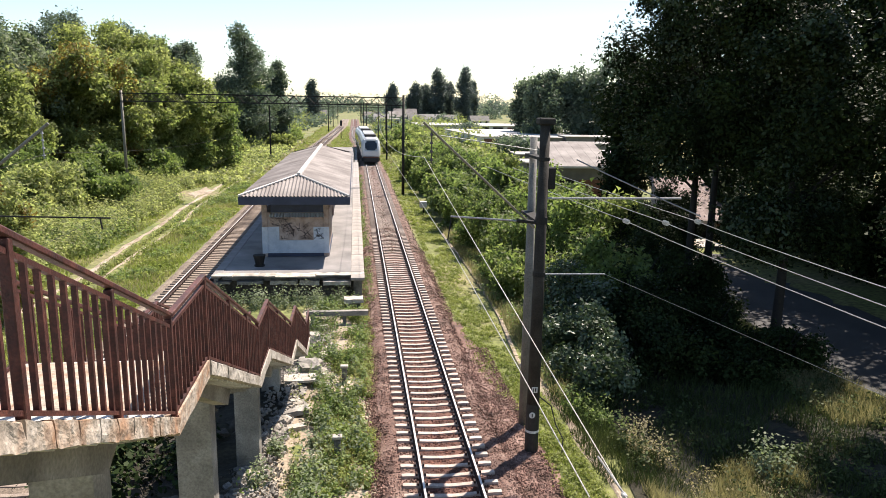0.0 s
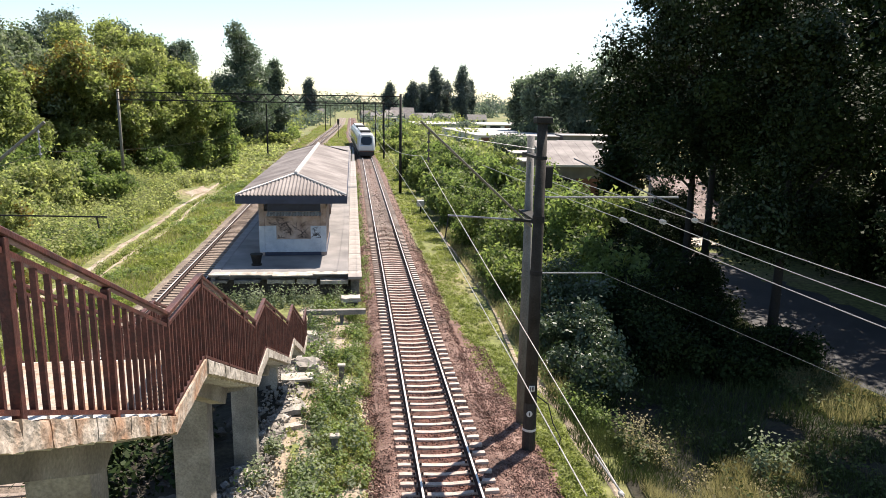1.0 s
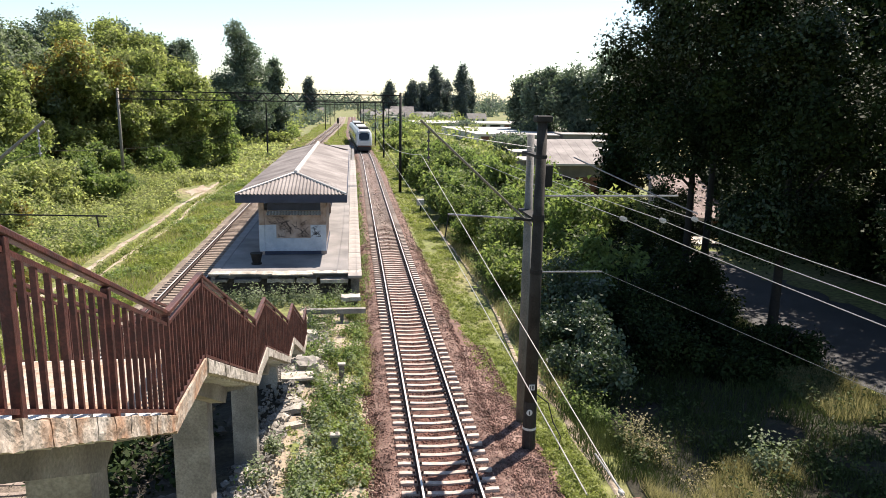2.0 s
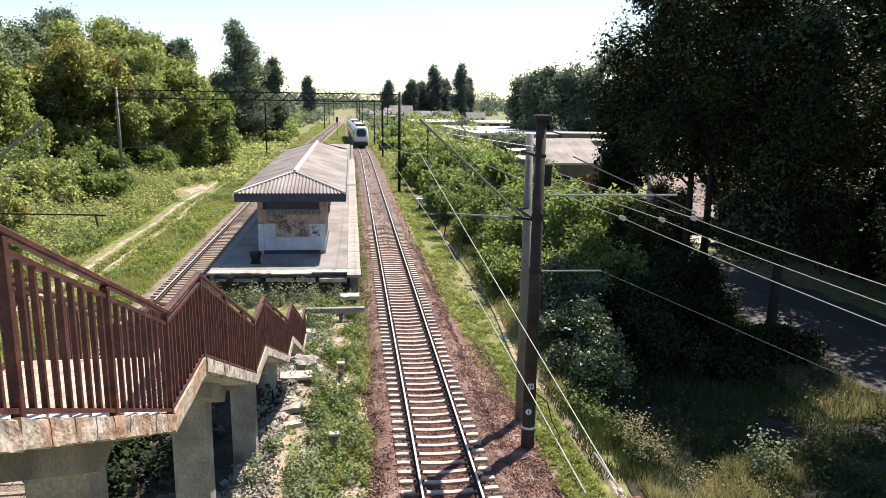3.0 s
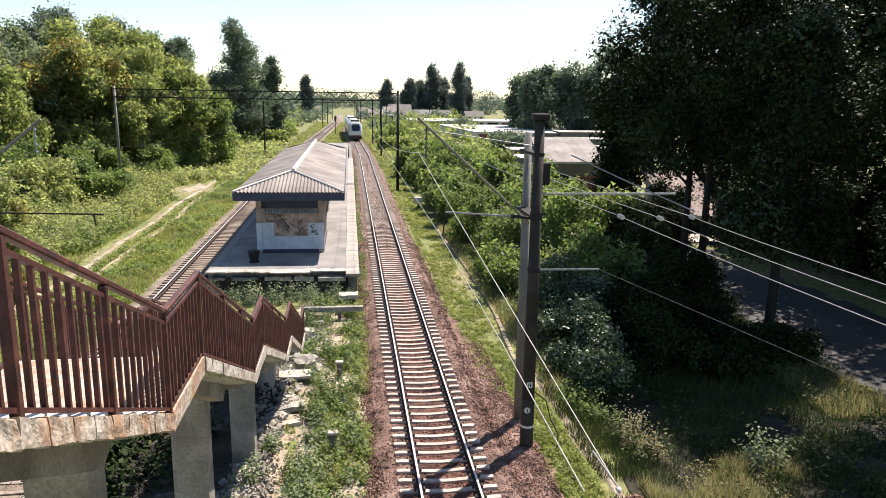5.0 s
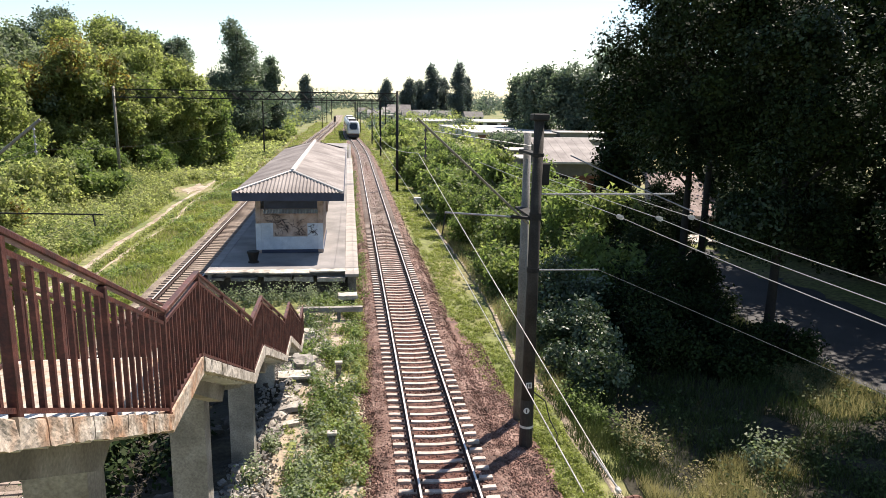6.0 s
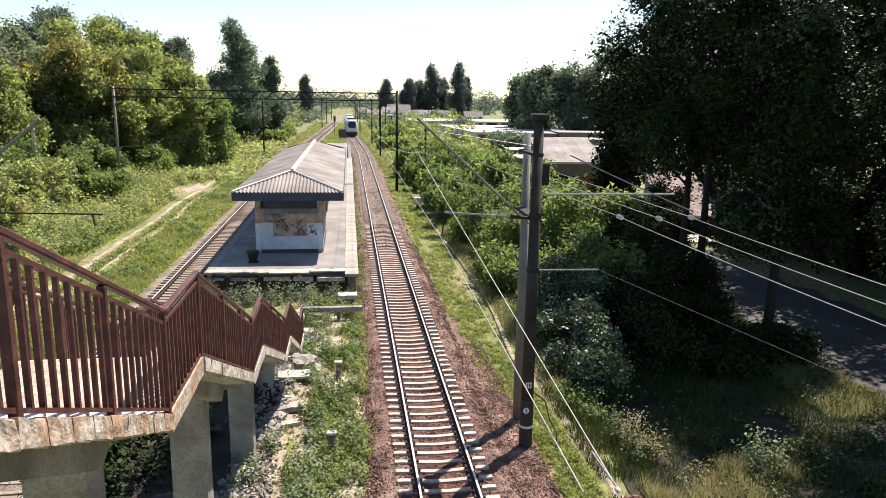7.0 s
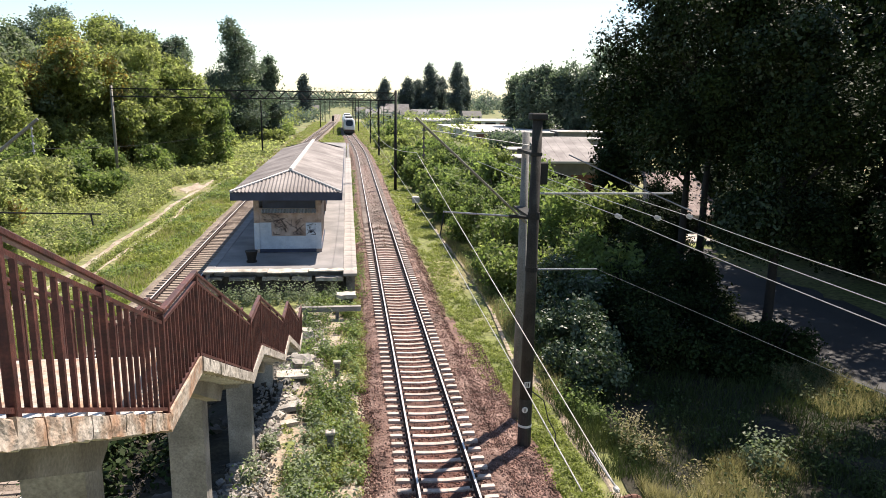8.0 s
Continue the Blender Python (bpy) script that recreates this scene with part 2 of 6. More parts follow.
def rough_up(bm, cuts, amount, scale=2.0, seed=0.0):
    """Break a hard block into a worn one."""
    bmesh.ops.subdivide_edges(bm, edges=bm.edges[:], cuts=cuts, use_grid_fill=True)
    for v in bm.verts:
        v.co += amount * noise.noise_vector(v.co * scale + Vector((seed, seed * 2, 0)))
    return bm


def tube(bm, a, b, r0, r1=None, sides=8, caps=True):
    a, b = Vector(a), Vector(b)
    r1 = r0 if r1 is None else r1
    q = (b - a).to_track_quat('Z', 'Y').to_matrix()
    rings = []
    for p, r in ((a, r0), (b, r1)):
        rings.append([bm.verts.new(p + q @ Vector((r * math.cos(t), r * math.sin(t), 0))) for t in [2 * math.pi * (i + 0.5) / sides for i in range(sides)]])
    for i in range(sides):
        j = (i + 1) % sides
        bm.faces.new((rings[0][i], rings[0][j], rings[1][j], rings[1][i]))
    if caps:
        bm.faces.new(rings[0][::-1])
        bm.faces.new(rings[1])
    return bm


def tubes(points, r, sides=6):
    """One bent tube through the points."""
    bm = bmesh.new()
    pts = [Vector(p) for p in points]
    rings = []
    for i, p in enumerate(pts):
        d = (pts[min(i + 1, len(pts) - 1)] - pts[max(i - 1, 0)]).normalized()
        side = d.cross(Vector((0, 0, 1)) if abs(d.z) < 0.9 else Vector((0, 1, 0))).normalized()
        up = side.cross(d)
        rings.append([bm.verts.new(p + r * (math.cos(a) * side + math.sin(a) * up)) for a in [2 * math.pi * k / sides for k in range(sides)]])
    for a, b in zip(rings, rings[1:]):
        for i in range(sides):
            j = (i + 1) % sides
            bm.faces.new((a[i], a[j], b[j], b[i]))
    bm.faces.new(rings[0][::-1])
    bm.faces.new(rings[-1])
    return bm


def sag(a, b, drop, n=12):
    a, b = Vector(a), Vector(b)
    return [a.lerp(b, i / n) - Vector((0, 0, drop * 4 * (i / n) * (1 - i / n))) for i in range(n + 1)]


def prism(bm, outline, x0, x1):
    """An outline in y and z drawn out along x."""
    a = [bm.verts.new((x0, y, z)) for y, z in outline]
    b = [bm.verts.new((x1, y, z)) for y, z in outline]
    n = len(outline)
    bm.faces.new(a[::-1])
    bm.faces.new(b)
    for i in range(n):
        j = (i + 1) % n
        bm.faces.new((a[i], a[j], b[j], b[i]))
    bmesh.ops.recalc_face_normals(bm, faces=bm.faces[:])
    return bm


# ---- foliage ----
def leaf_cloud(name, centres, radii, count, size, mat, parent=None, shell=0.55, seed=1, droop=0.0, label="", kind="", aspect=0.62, lumps=0, tuft=10, ragged=0.2):
    """Many small folded leaves through a set of ellipsoids, denser towards their skins."""
    rng = np.random.default_rng(seed)
    tufts = count
    count = max(1, count // tuft)
    c, r = np.array(centres, float), np.array(radii, float)
    if r.ndim == 1:
        r = np.repeat(r[:, None], 3, 1)
    vol = r.prod(1) ** (2 / 3)
    pick = rng.choice(len(c), count, p=vol / vol.sum())
    d = rng.normal(size=(count, 3))
    d /= np.linalg.norm(d, axis=1)[:, None]
    if lumps:
        ld = rng.normal(size=(lumps, 3))
        ld /= np.linalg.norm(ld, axis=1)[:, None]
        near = (d @ ld.T).max(1)
        reach = 0.72 + 0.40 * np.clip((near - 0.72) / 0.28, 0, 1)
    else:
        reach = np.ones(count)
    rad = (shell + (1 - shell) * rng.random(count) ** 0.6) * reach * np.clip(1 + ragged * rng.normal(size=count), 0.5, 1.5)
    p = c[pick] + d * r[pick] * rad[:, None]
    # each spray is a flat cluster of leaves round its twig
    d = d + rng.normal(size=d.shape) * 0.6
    d /= np.linalg.norm(d, axis=1)[:, None]
    p, d = np.repeat(p, tuft, 0), np.repeat(d, tuft, 0)
    off = rng.normal(size=p.shape) * size * 1.25
    off -= d * (off * d).sum(1)[:, None] * 0.55
    p = p + off
    return leaf_mesh(name, p, d, size, mat, parent, rng, droop, label, kind, aspect)


def leaf_mesh(name, p, d, size, mat, parent, rng, droop=0.0, label="", kind="", aspect=0.62):
    """A folded leaf at every point p, facing roughly along d."""
    count = len(p)
    n = d + rng.normal(size=(count, 3)) * 0.5 + np.array([0, 0, 0.3])
    n /= np.linalg.norm(n, axis=1)[:, None]
    t = np.cross(n, rng.normal(size=(count, 3)))
    t[:, 2] -= droop
    t /= np.linalg.norm(t, axis=1)[:, None] + 1e-9
    s = np.cross(n, t)
    k = size * (0.6 + 0.8 * rng.random(count))[:, None]
    a = p - t * k * 0.5
    e = p + t * k * 0.5
    u = p + s * k * aspect * 0.5 - n * k * 0.10
    v = p - s * k * aspect * 0.5 - n * k * 0.10
    corners = 4
    verts = np.stack([a, u, e, v], 1)
    if size >= 0.24:
        # far leaves are three-cornered
        corners = 3
        verts = np.stack([a + (u - v) * 0.62, a - (u - v) * 0.62, e + t * k * 0.15], 1)
    verts = verts.reshape(-1, 3)
    me = bpy.data.meshes.new(name)
    me.vertices.add(count * corners)
    me.vertices.foreach_set("co", verts.ravel())
    me.loops.add(count * corners)
    me.loops.foreach_set("vertex_index", np.arange(count * corners, dtype=np.int32))
    me.polygons.add(count)
    me.polygons.foreach_set("loop_start", np.arange(0, count * corners, corners, dtype=np.int32))
    me.update(calc_edges=True)
    me.materials.append(mat)
    ob = new(name, me)
    ob.parent = parent
    return tagged(ob, label, kind=kind)


def blades(name, xy, zs, height, width, mat, parent=None, seed=1, label="", kind=""):
    """Upright narrow leaves, each a leaning triangle."""
    rng = np.random.default_rng(seed)
    n = len(xy)
    a = rng.random(n) * 2 * np.pi
    h = height * (0.5 + rng.random(n))
    side = np.stack([np.cos(a), np.sin(a), np.zeros(n)], 1) * width * 0.5
    foot = np.column_stack([xy, zs])
    lean = rng.normal(size=(n, 2)) * 0.35
    tip = foot + np.column_stack([lean * h[:, None], h])
    verts = np.stack([foot - side, foot + side, tip], 1).reshape(-1, 3)
    me = bpy.data.meshes.new(name)
    me.vertices.add(n * 3)
    me.vertices.foreach_set("co", verts.ravel())
    me.loops.add(n * 3)
    me.loops.foreach_set("vertex_index", np.arange(n * 3, dtype=np.int32))
    me.polygons.add(n)
    me.polygons.foreach_set("loop_start", np.arange(0, n * 3, 3, dtype=np.int32))
    me.update(calc_edges=True)
    me.materials.append(mat)
    ob = new(name, me)
    ob.parent = parent
    return tagged(ob, label, kind=kind)


def smooth_step(a, b, v):
    t = min(1.0, max(0.0, (v - a) / (b - a)))
    return t * t * (3 - 2 * t)


def bend(y):
    """How far the tracks have swung to the left, and their heading there."""
    t = min(1.0, max(0.0, (y - 120.0) / 113.0))
    return -2.6 * t * t * (3 - 2 * t), math.atan(2.6 * 6 * t * (1 - t) / 113.0)


def merge(y):
    """How far the second track has drawn in towards the first, and its heading."""
    t = min(1.0, max(0.0, (y - 110.0) / 220.0))
    return 3.8 * t * t * (3 - 2 * t), -math.atan(3.8 * 6 * t * (1 - t) / 220.0)


def ground_z(x, y):
    """Height of the earth, below rail tops at zero."""
    xs = x - bend(y)[0]
    z = -0.50
    z -= 0.5 * smooth_step(7.0, 10.5, xs)
    z -= 0.25 * smooth_step(-11.0, -15.0, xs)
    z += 1.6 * smooth_step(-24, -34, xs) * smooth_step(40, 90, y)
    pit = smooth_step(-1.75, -2.7, xs - 0.115 * (y - 22)) * smooth_step(-7.9, -6.0, xs) * smooth_step(31, 28, y)
    z += 0.25 * pit
    far = smooth_step(10, 40, abs(xs + 4))
    z += far * 0.35 * noise.noise(Vector((x * 0.05, y * 0.05, 0.3)))
    z += (0.07 + 0.25 * pit) * noise.noise(Vector((x * 0.6, y * 0.6, 5.0)))
    return z

# ---- ground ----
def spread(lo, hi, fine, far):
    """Grid lines: fine steps between lo and hi, growing out to far."""
    out = list(np.arange(lo, hi + 1e-6, fine))
    step, v = fine, hi
    while v < far:
        step *= 1.22
        v += step
        out.append(v)
    step, v = fine, lo
    while v > -far:
        step *= 1.22
        v -= step
        out.insert(0, v)
    return out


def build_ground():
    xs, ys = spread(-40, 36, 0.8, 2600), spread(0, 130, 0.8, 2600)
    verts = [(x, y, ground_z(x, y)) for y in ys for x in xs]
    w = len(xs)
    faces = [(j * w + i, j * w + i + 1, j * w + w + i + 1, j * w + w + i) for j in range(len(ys) - 1) for i in range(w - 1)]
    ob = raw("ground", verts, faces, M_GROUND)
    ob.data.polygons.foreach_set("use_smooth", [True] * len(ob.data.polygons))
    tagged(ob, "uneven grassy ground with bare earth patches", "ground", kind="structure")


build_ground()


def ribbon(name, centre, half, ys, z_of, mat, label, category, lift=0.03):
    """A strip laid on the ground along y."""
    verts, faces = [], []
    for i, y in enumerate(ys):
        c = centre(y)
        h = half(y)
        for k in range(5):
            x = c - h + 2 * h * k / 4
            verts.append((x, y, z_of(x, y) + lift - (0.04 if k in (0, 4) else 0)))
        if i:
            for k in range(4):
                a = (i - 1) * 5 + k
                faces.append((a, a + 1, a + 6, a + 5))
    ob = raw(name, verts, faces, mat)
    return tagged(ob, label, category, kind="structure")


def path_x(y):
    """Middle of the trodden path across the meadow."""
    return -17.3 + 0.14 * math.sin(y * 0.31) + 0.22 * math.sin(y * 0.11 + 2.0) - 2.2 * smooth_step(106, 130, y)


ribbon("footpath", path_x, lambda y: 0.2 + 0.05 * math.sin(y * 0.7) + 0.04 * math.sin(y * 2.3),
       np.arange(30, 128, 0.7), ground_z, M_EARTH, "trodden bare earth path through the grass", "path", 0.05)
ribbon("bare_patch", lambda y: path_x(y) - 1.0 + 0.3 * math.sin(y), lambda y: 0.1 + 0.95 * smooth_step(84, 87.5, y) * smooth_step(93, 89, y), np.arange(83, 94, 0.5), ground_z, M_EARTH, "dusty bare patch where the paths meet", "path", 0.062)
ribbon("wheel_rut", lambda y: path_x(y) + 1.5 + 0.2 * math.sin(y * 0.23), lambda y: 0.10 + 0.06 * math.sin(y * 0.9), np.arange(44, 120, 0.7), ground_z, M_EARTH, "faint second rut beside the path", "path", 0.04)
# dark sheet laid where the trees' shade falls
ribbon("ground_shade", lambda y: 14.6 + 0.05 * (y - 20), lambda y: 6.3 + 0.4 * math.sin(y * 0.8), np.arange(4, 60, 0.8), ground_z, M_GROUND_SHADE, "soil painted dark for the trees' shade", "ground", 0.07)
ribbon("road", lambda y: 24.5 + 0.05 * (y - 30), lambda y: 3.9, np.arange(-30, 75, 1.0), lambda x, y: -0.98, M_ROAD, "old asphalt road in the shade of the trees", "road", 0.06)


# ---- tracks ----
def rail_profile():
    return [(-0.065, -0.18), (0.065, -0.18), (0.062, -0.165), (0.012, -0.145), (0.012, -0.045), (0.037, -0.035), (0.037, -0.004), (-0.037, -0.004), (-0.037, -0.035), (-0.012, -0.045), (-0.012, -0.145), (-0.062, -0.165)]


def swept(profile, centre, ys, bend):
    bm = bmesh.new()
    rings = []
    for y in ys:
        dx, ang = bend(y)
        rings.append([bm.verts.new((centre + dx + px * math.cos(ang), y + px * math.sin(ang), pz)) for px, pz in profile])
    n = len(profile)
    for a, b in zip(rings, rings[1:]):
        for i in range(n):
            j = (i + 1) % n
            bm.faces.new((a[i], a[j], b[j], b[i]))
    bmesh.ops.recalc_face_normals(bm, faces=bm.faces[:])
    return bm


YS_TRACK = [-30, 0] + list(range(10, 136, 6)) + list(range(136, 420, 6))


def build_track(name, centre, label, parts_to, bend, stone, tie):
    track = empty(name, label, "railway track", (0, 0, 0), kind="structure")
    bed = [(-2.25, -0.66), (-1.8, -0.275), (-1.45, -0.255), (-0.9, -0.262), (0, -0.285), (0.9, -0.262), (1.45, -0.255), (1.8, -0.275), (2.35, -0.66)]
    bm = bmesh.new()
    rows = []
    ys = list(np.arange(8, 70, 0.35)) + list(range(70, 420, 6))
    for y in [-30, 0] + ys:
        dx, ang = bend(y)
        row = []
        for k, (px, pz) in enumerate(bed):
            wob = 0.12 * noise.noise(Vector((y * 0.5, k * 3.1, centre))) if k in (0, 1, 7, 8) else 0.02 * noise.noise(Vector((y * 3, k, centre)))
            if 0 < k < 8:
                pz += 0.03 * smooth_step(60, 90, y)
            row.append(bm.verts.new((centre + dx + (px + wob) * math.cos(ang), y + px * math.sin(ang), pz + (0.03 * noise.noise(Vector((y * 2.1, k * 1.7, centre)))))))
        rows.append(row)
    for a, b in zip(rows, rows[1:]):
        for i in range(len(bed) - 1):
            face = bm.faces.new((a[i], a[i + 1], b[i + 1], b[i]))
            face.material_index = 1 if i in (3, 4) else 0
    part("ballast_bed", bm, stone, track, "crushed stone ballast", smooth=True).data.materials.append(M_BALLAST_RUSTY if stone == M_BALLAST else stone)
    for side in (-0.7975, 0.7975):
        rail = part("rail", swept(rail_profile(), centre + side, YS_TRACK, bend), M_RAIL_SIDE, track, "steel rail with rusty web")
        part("rail_head", swept([(-0.030, -0.003), (0.030, -0.003), (0.027, 0.002), (-0.027, 0.002)], centre + side, YS_TRACK, bend), M_RAIL_GLINT, rail, "polished running surface with painted glint")
    # concrete sleepers, dished in the middle
    sl = bmesh.new()
    pts = [(-1.35, 0.05), (-1.15, 0.055), (-0.5, 0.004), (0, -0.022), (0.5, 0.004), (1.15, 0.055), (1.35, 0.05)]
    top, bot = [], []
    for x, dz in pts:
        for s, store in ((0.078, top), (0.12, bot)):
            z = -0.225 + dz if store is top else -0.42
            store.append((sl.verts.new((x, -s, z)), sl.verts.new((x, s, z))))
    for i in range(len(pts) - 1):
        sl.faces.new((top[i][0], top[i + 1][0], top[i + 1][1], top[i][1]))
        sl.faces.new((bot[i][0], bot[i + 1][0], top[i + 1][0], top[i][0]))
        sl.faces.new((top[i][1], top[i + 1][1], bot[i + 1][1], bot[i][1]))
    for i, flip in ((0, 1), (-1, -1)):
        sl.faces.new([bot[i][0], top[i][0], top[i][1], bot[i][1]][::flip])
    first = part("sleeper", sl, tie, track)
    me = first.data
    fb = boxes((-0.95, -0.90, -0.07, 0.07, -0.2, -0.12), (-0.70, -0.65, -0.07, 0.07, -0.2, -0.12), (0.65, 0.70, -0.07, 0.07, -0.2, -0.12), (0.90, 0.95, -0.07, 0.07, -0.2, -0.12))
    clip = bpy.data.meshes.new("fastening")
    fb.to_mesh(clip)
    fb.free()
    clip.materials.append(M_RAIL_SIDE)
    y, i = 9.0, 0
    joined, jf = [], []
    while y < 300:
        dx, ang = bend(y)
        m = pose(centre + dx, y, 0.008 * noise.noise(Vector((y, 1, centre))), 0, 0, math.degrees(ang) + 0.8 * noise.noise(Vector((y * 3, 0, centre))))
        if y < parts_to:
            ob = first if i == 0 else new("sleeper", me)
            ob.parent = track
            ob.matrix_basis = m
            if y < 60:
                c = new("fastening", clip)
                c.parent = ob
            i += 1
        else:
            base = len(joined)
            joined += [tuple(m @ v.co) for v in me.vertices]
            jf += [tuple(base + k for k in p.vertices) for p in me.polygons]
        y += 0.543
    raw("far_sleepers", joined, jf, tie, track, kind="stuff")
    return track


build_track("track_1", 2.596, "single railway track with concrete sleepers in reddish ballast", 110, bend, M_BALLAST, M_SLEEPER)
build_track("track_2", -9.30, "second railway track with concrete sleepers beside the platform", 100, merge, M_BALLAST_OLD, M_SLEEPER_OLD)


def stones(name, centre, x0, x1, y0, y1, count, seed, z_of, size=0.035, mat=None, label="loose crushed stones of the ballast"):
    rng = random.Random(seed)
    verts, faces = [], []
    for _ in range(count):
        y = y0 + (y1 - y0) * rng.random() ** 1.4
        x = centre + rng.uniform(x0, x1)
        z = z_of(x, y)
        s = size * rng.uniform(0.6, 1.5)
        b = len(verts)
        q = Euler((rng.random() * 6, rng.random() * 6, rng.random() * 6)).to_matrix()
        for p in ((1, 0, 0), (-1, 0, 0), (0, 1, 0), (0, -1, 0), (0, 0, 0.7), (0, 0, -0.7)):
            verts.append(tuple(q @ (Vector(p) * s * rng.uniform(0.7, 1.2)) + Vector((x, y, z))))
        for f in ((0, 2, 4), (2, 1, 4), (1, 3, 4), (3, 0, 4), (2, 0, 5), (1, 2, 5), (3, 1, 5), (0, 3, 5)):
            faces.append(tuple(b + k for k in f))
    return tagged(raw(name, verts, faces, mat or M_BALLAST, kind="stuff"), label, "stones")


def bed_z(x, y):
    d = abs(x - 2.596)
    return -0.262 if d < 1.45 else -0.27 - 0.42 * max(0, d - 1.75)


stones("ballast_stones", 2.596, -2.35, -0.9, 12, 52, 12000, 3, bed_z, 0.042)
stones("ballast_stones", 2.596, 0.9, 3.0, 12, 52, 17000, 4, bed_z, 0.042)
ribbon("gravel_shoulder", lambda y: 5.15 - 0.25 * smooth_step(24, 32, y), lambda y: 0.75 - 0.45 * smooth_step(22, 33, y) + 0.1 * math.sin(y * 1.7), np.arange(9, 34, 0.4), ground_z, M_BALLAST, "trampled gravel shoulder beside the pole", "ground", 0.09)
stones("ballast_stones", 5.0, -0.7, 0.75, 12, 30, 9000, 7, lambda x, y: ground_z(x, y) + 0.095, 0.036)
stones("rusty_stones", 2.596, -0.78, 0.78, 11, 60, 15000, 5, lambda x, y: -0.29 + 0.02 * abs(x - 2.596), 0.034, M_BALLAST_RUSTY, "rust-stained crushed stones between the rails")
stones("rusty_stones", 2.596, -1.25, 1.25, 11, 60, 6000, 6, lambda x, y: -0.275, 0.036, M_BALLAST_RUSTY, "rust-stained crushed stones beside the rails")


# ---- platform and shelter ----
PX0, PX1, PY0, PY1, PZ = -7.85, 0.44, 39.0, 150.0, 0.85


def build_platform():
    p = empty("platform", "island platform with cracked asphalt and a broken end", "platform", kind="structure")
    part("deck", boxes((PX0 + 0.5, PX1 - 0.75, PY0 + 0.4, PY1, 0.45, PZ)), M_PLATFORM, p, "sun-bleached asphalt deck")
    for side, x0, x1 in (("l", PX0, PX0 + 0.5), ("r", PX1 - 0.75, PX1)):
        y = PY0 - (0.9 if side == "r" else 0)
        first = None
        while y < 112:
            if first is None:
                first = part("edge_slab", bevelled(boxes((x0 + 0.004, x1, 0.0, 1.48, PZ - 0.14, PZ + 0.02)), 0.015), M_PAVER if side == "r" else M_PLATFORM, p)
                ob = first
            else:
                ob = new("edge_slab", first.data)
                ob.parent = p
            ob.matrix_basis = pose(0.02 * noise.noise(Vector((y, x0, 0))), y, 0.012 * noise.noise(Vector((y, 3, x0))))
            y += 1.5
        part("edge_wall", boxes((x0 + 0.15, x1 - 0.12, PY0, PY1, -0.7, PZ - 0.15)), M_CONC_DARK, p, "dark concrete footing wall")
    # broken near end: a thin crumbling lip over a dark hollow, and a sunken layer below it
    rng = random.Random(4)
    x = PX0
    while x < PX1 - 0.1:
        w = min(rng.uniform(0.8, 2.3), PX1 - x)
        b = boxes((x + 0.01, x + w - 0.01, PY0 - 0.05 - rng.random() * 0.45, PY0 + 0.5, PZ - 0.05, PZ + 0.012))
        part("end_slab", rough_up(b, 4, 0.05, 2.6, x), M_CONC_LIGHT, p, "broken pale concrete slab")
        x += w
    x = PX0 + 0.2
    while x < PX1 - 0.9:
        w = rng.uniform(0.7, 1.7)
        b = boxes((x + 0.06, x + w - 0.06, PY0 - 0.1 - rng.random() * 0.5, PY0 + 0.45, PZ - 0.42 - rng.random() * 0.1, PZ - 0.29))
        bmesh.ops.rotate(b, verts=b.verts[:], cent=(x, PY0, PZ - 0.35), matrix=Matrix.Rotation(radians(rng.uniform(-3, 3)), 3, 'Y'))
        part("fallen_slab", rough_up(b, 4, 0.07, 2.4, x + 9), M_CONC_LIGHT if rng.random() < 0.55 else M_CONC_DARK, p, "sunken broken concrete slab")
        x += w + rng.uniform(0.0, 0.3)
    # the hollow's shade is this wall's dark colour
    part("end_wall", boxes((PX0 + 0.2, PX1 - 0.2, PY0 + 0.45, PY0 + 0.7, -0.7, 0.44)), M_EARTH_SHADE, p, "back wall painted dark as the hollow's shade")


build_platform()


def corrugated(bm, a, b, c, d, waves, depth):
    """A corrugated sheet over the four corners a b (eave) and d c (ridge)."""
    a, b, c, d = map(Vector, (a, b, c, d))
    n = waves * 4
    nrm = (b - a).cross(d - a).normalized()
    lo, hi = [], []
    for i in range(n + 1):
        t = i / n
        off = nrm * depth * math.sin(i * math.pi / 2)
        lo.append(bm.verts.new(a.lerp(b, t) + off))
        hi.append(bm.verts.new(d.lerp(c, t) + off))
    for i in range(n):
        if (hi[i].co - hi[i + 1].co).length < 1e-5 and (lo[i].co - lo[i + 1].co).length < 1e-5:
            continue
        bm.faces.new((lo[i], lo[i + 1], hi[i + 1], hi[i]))


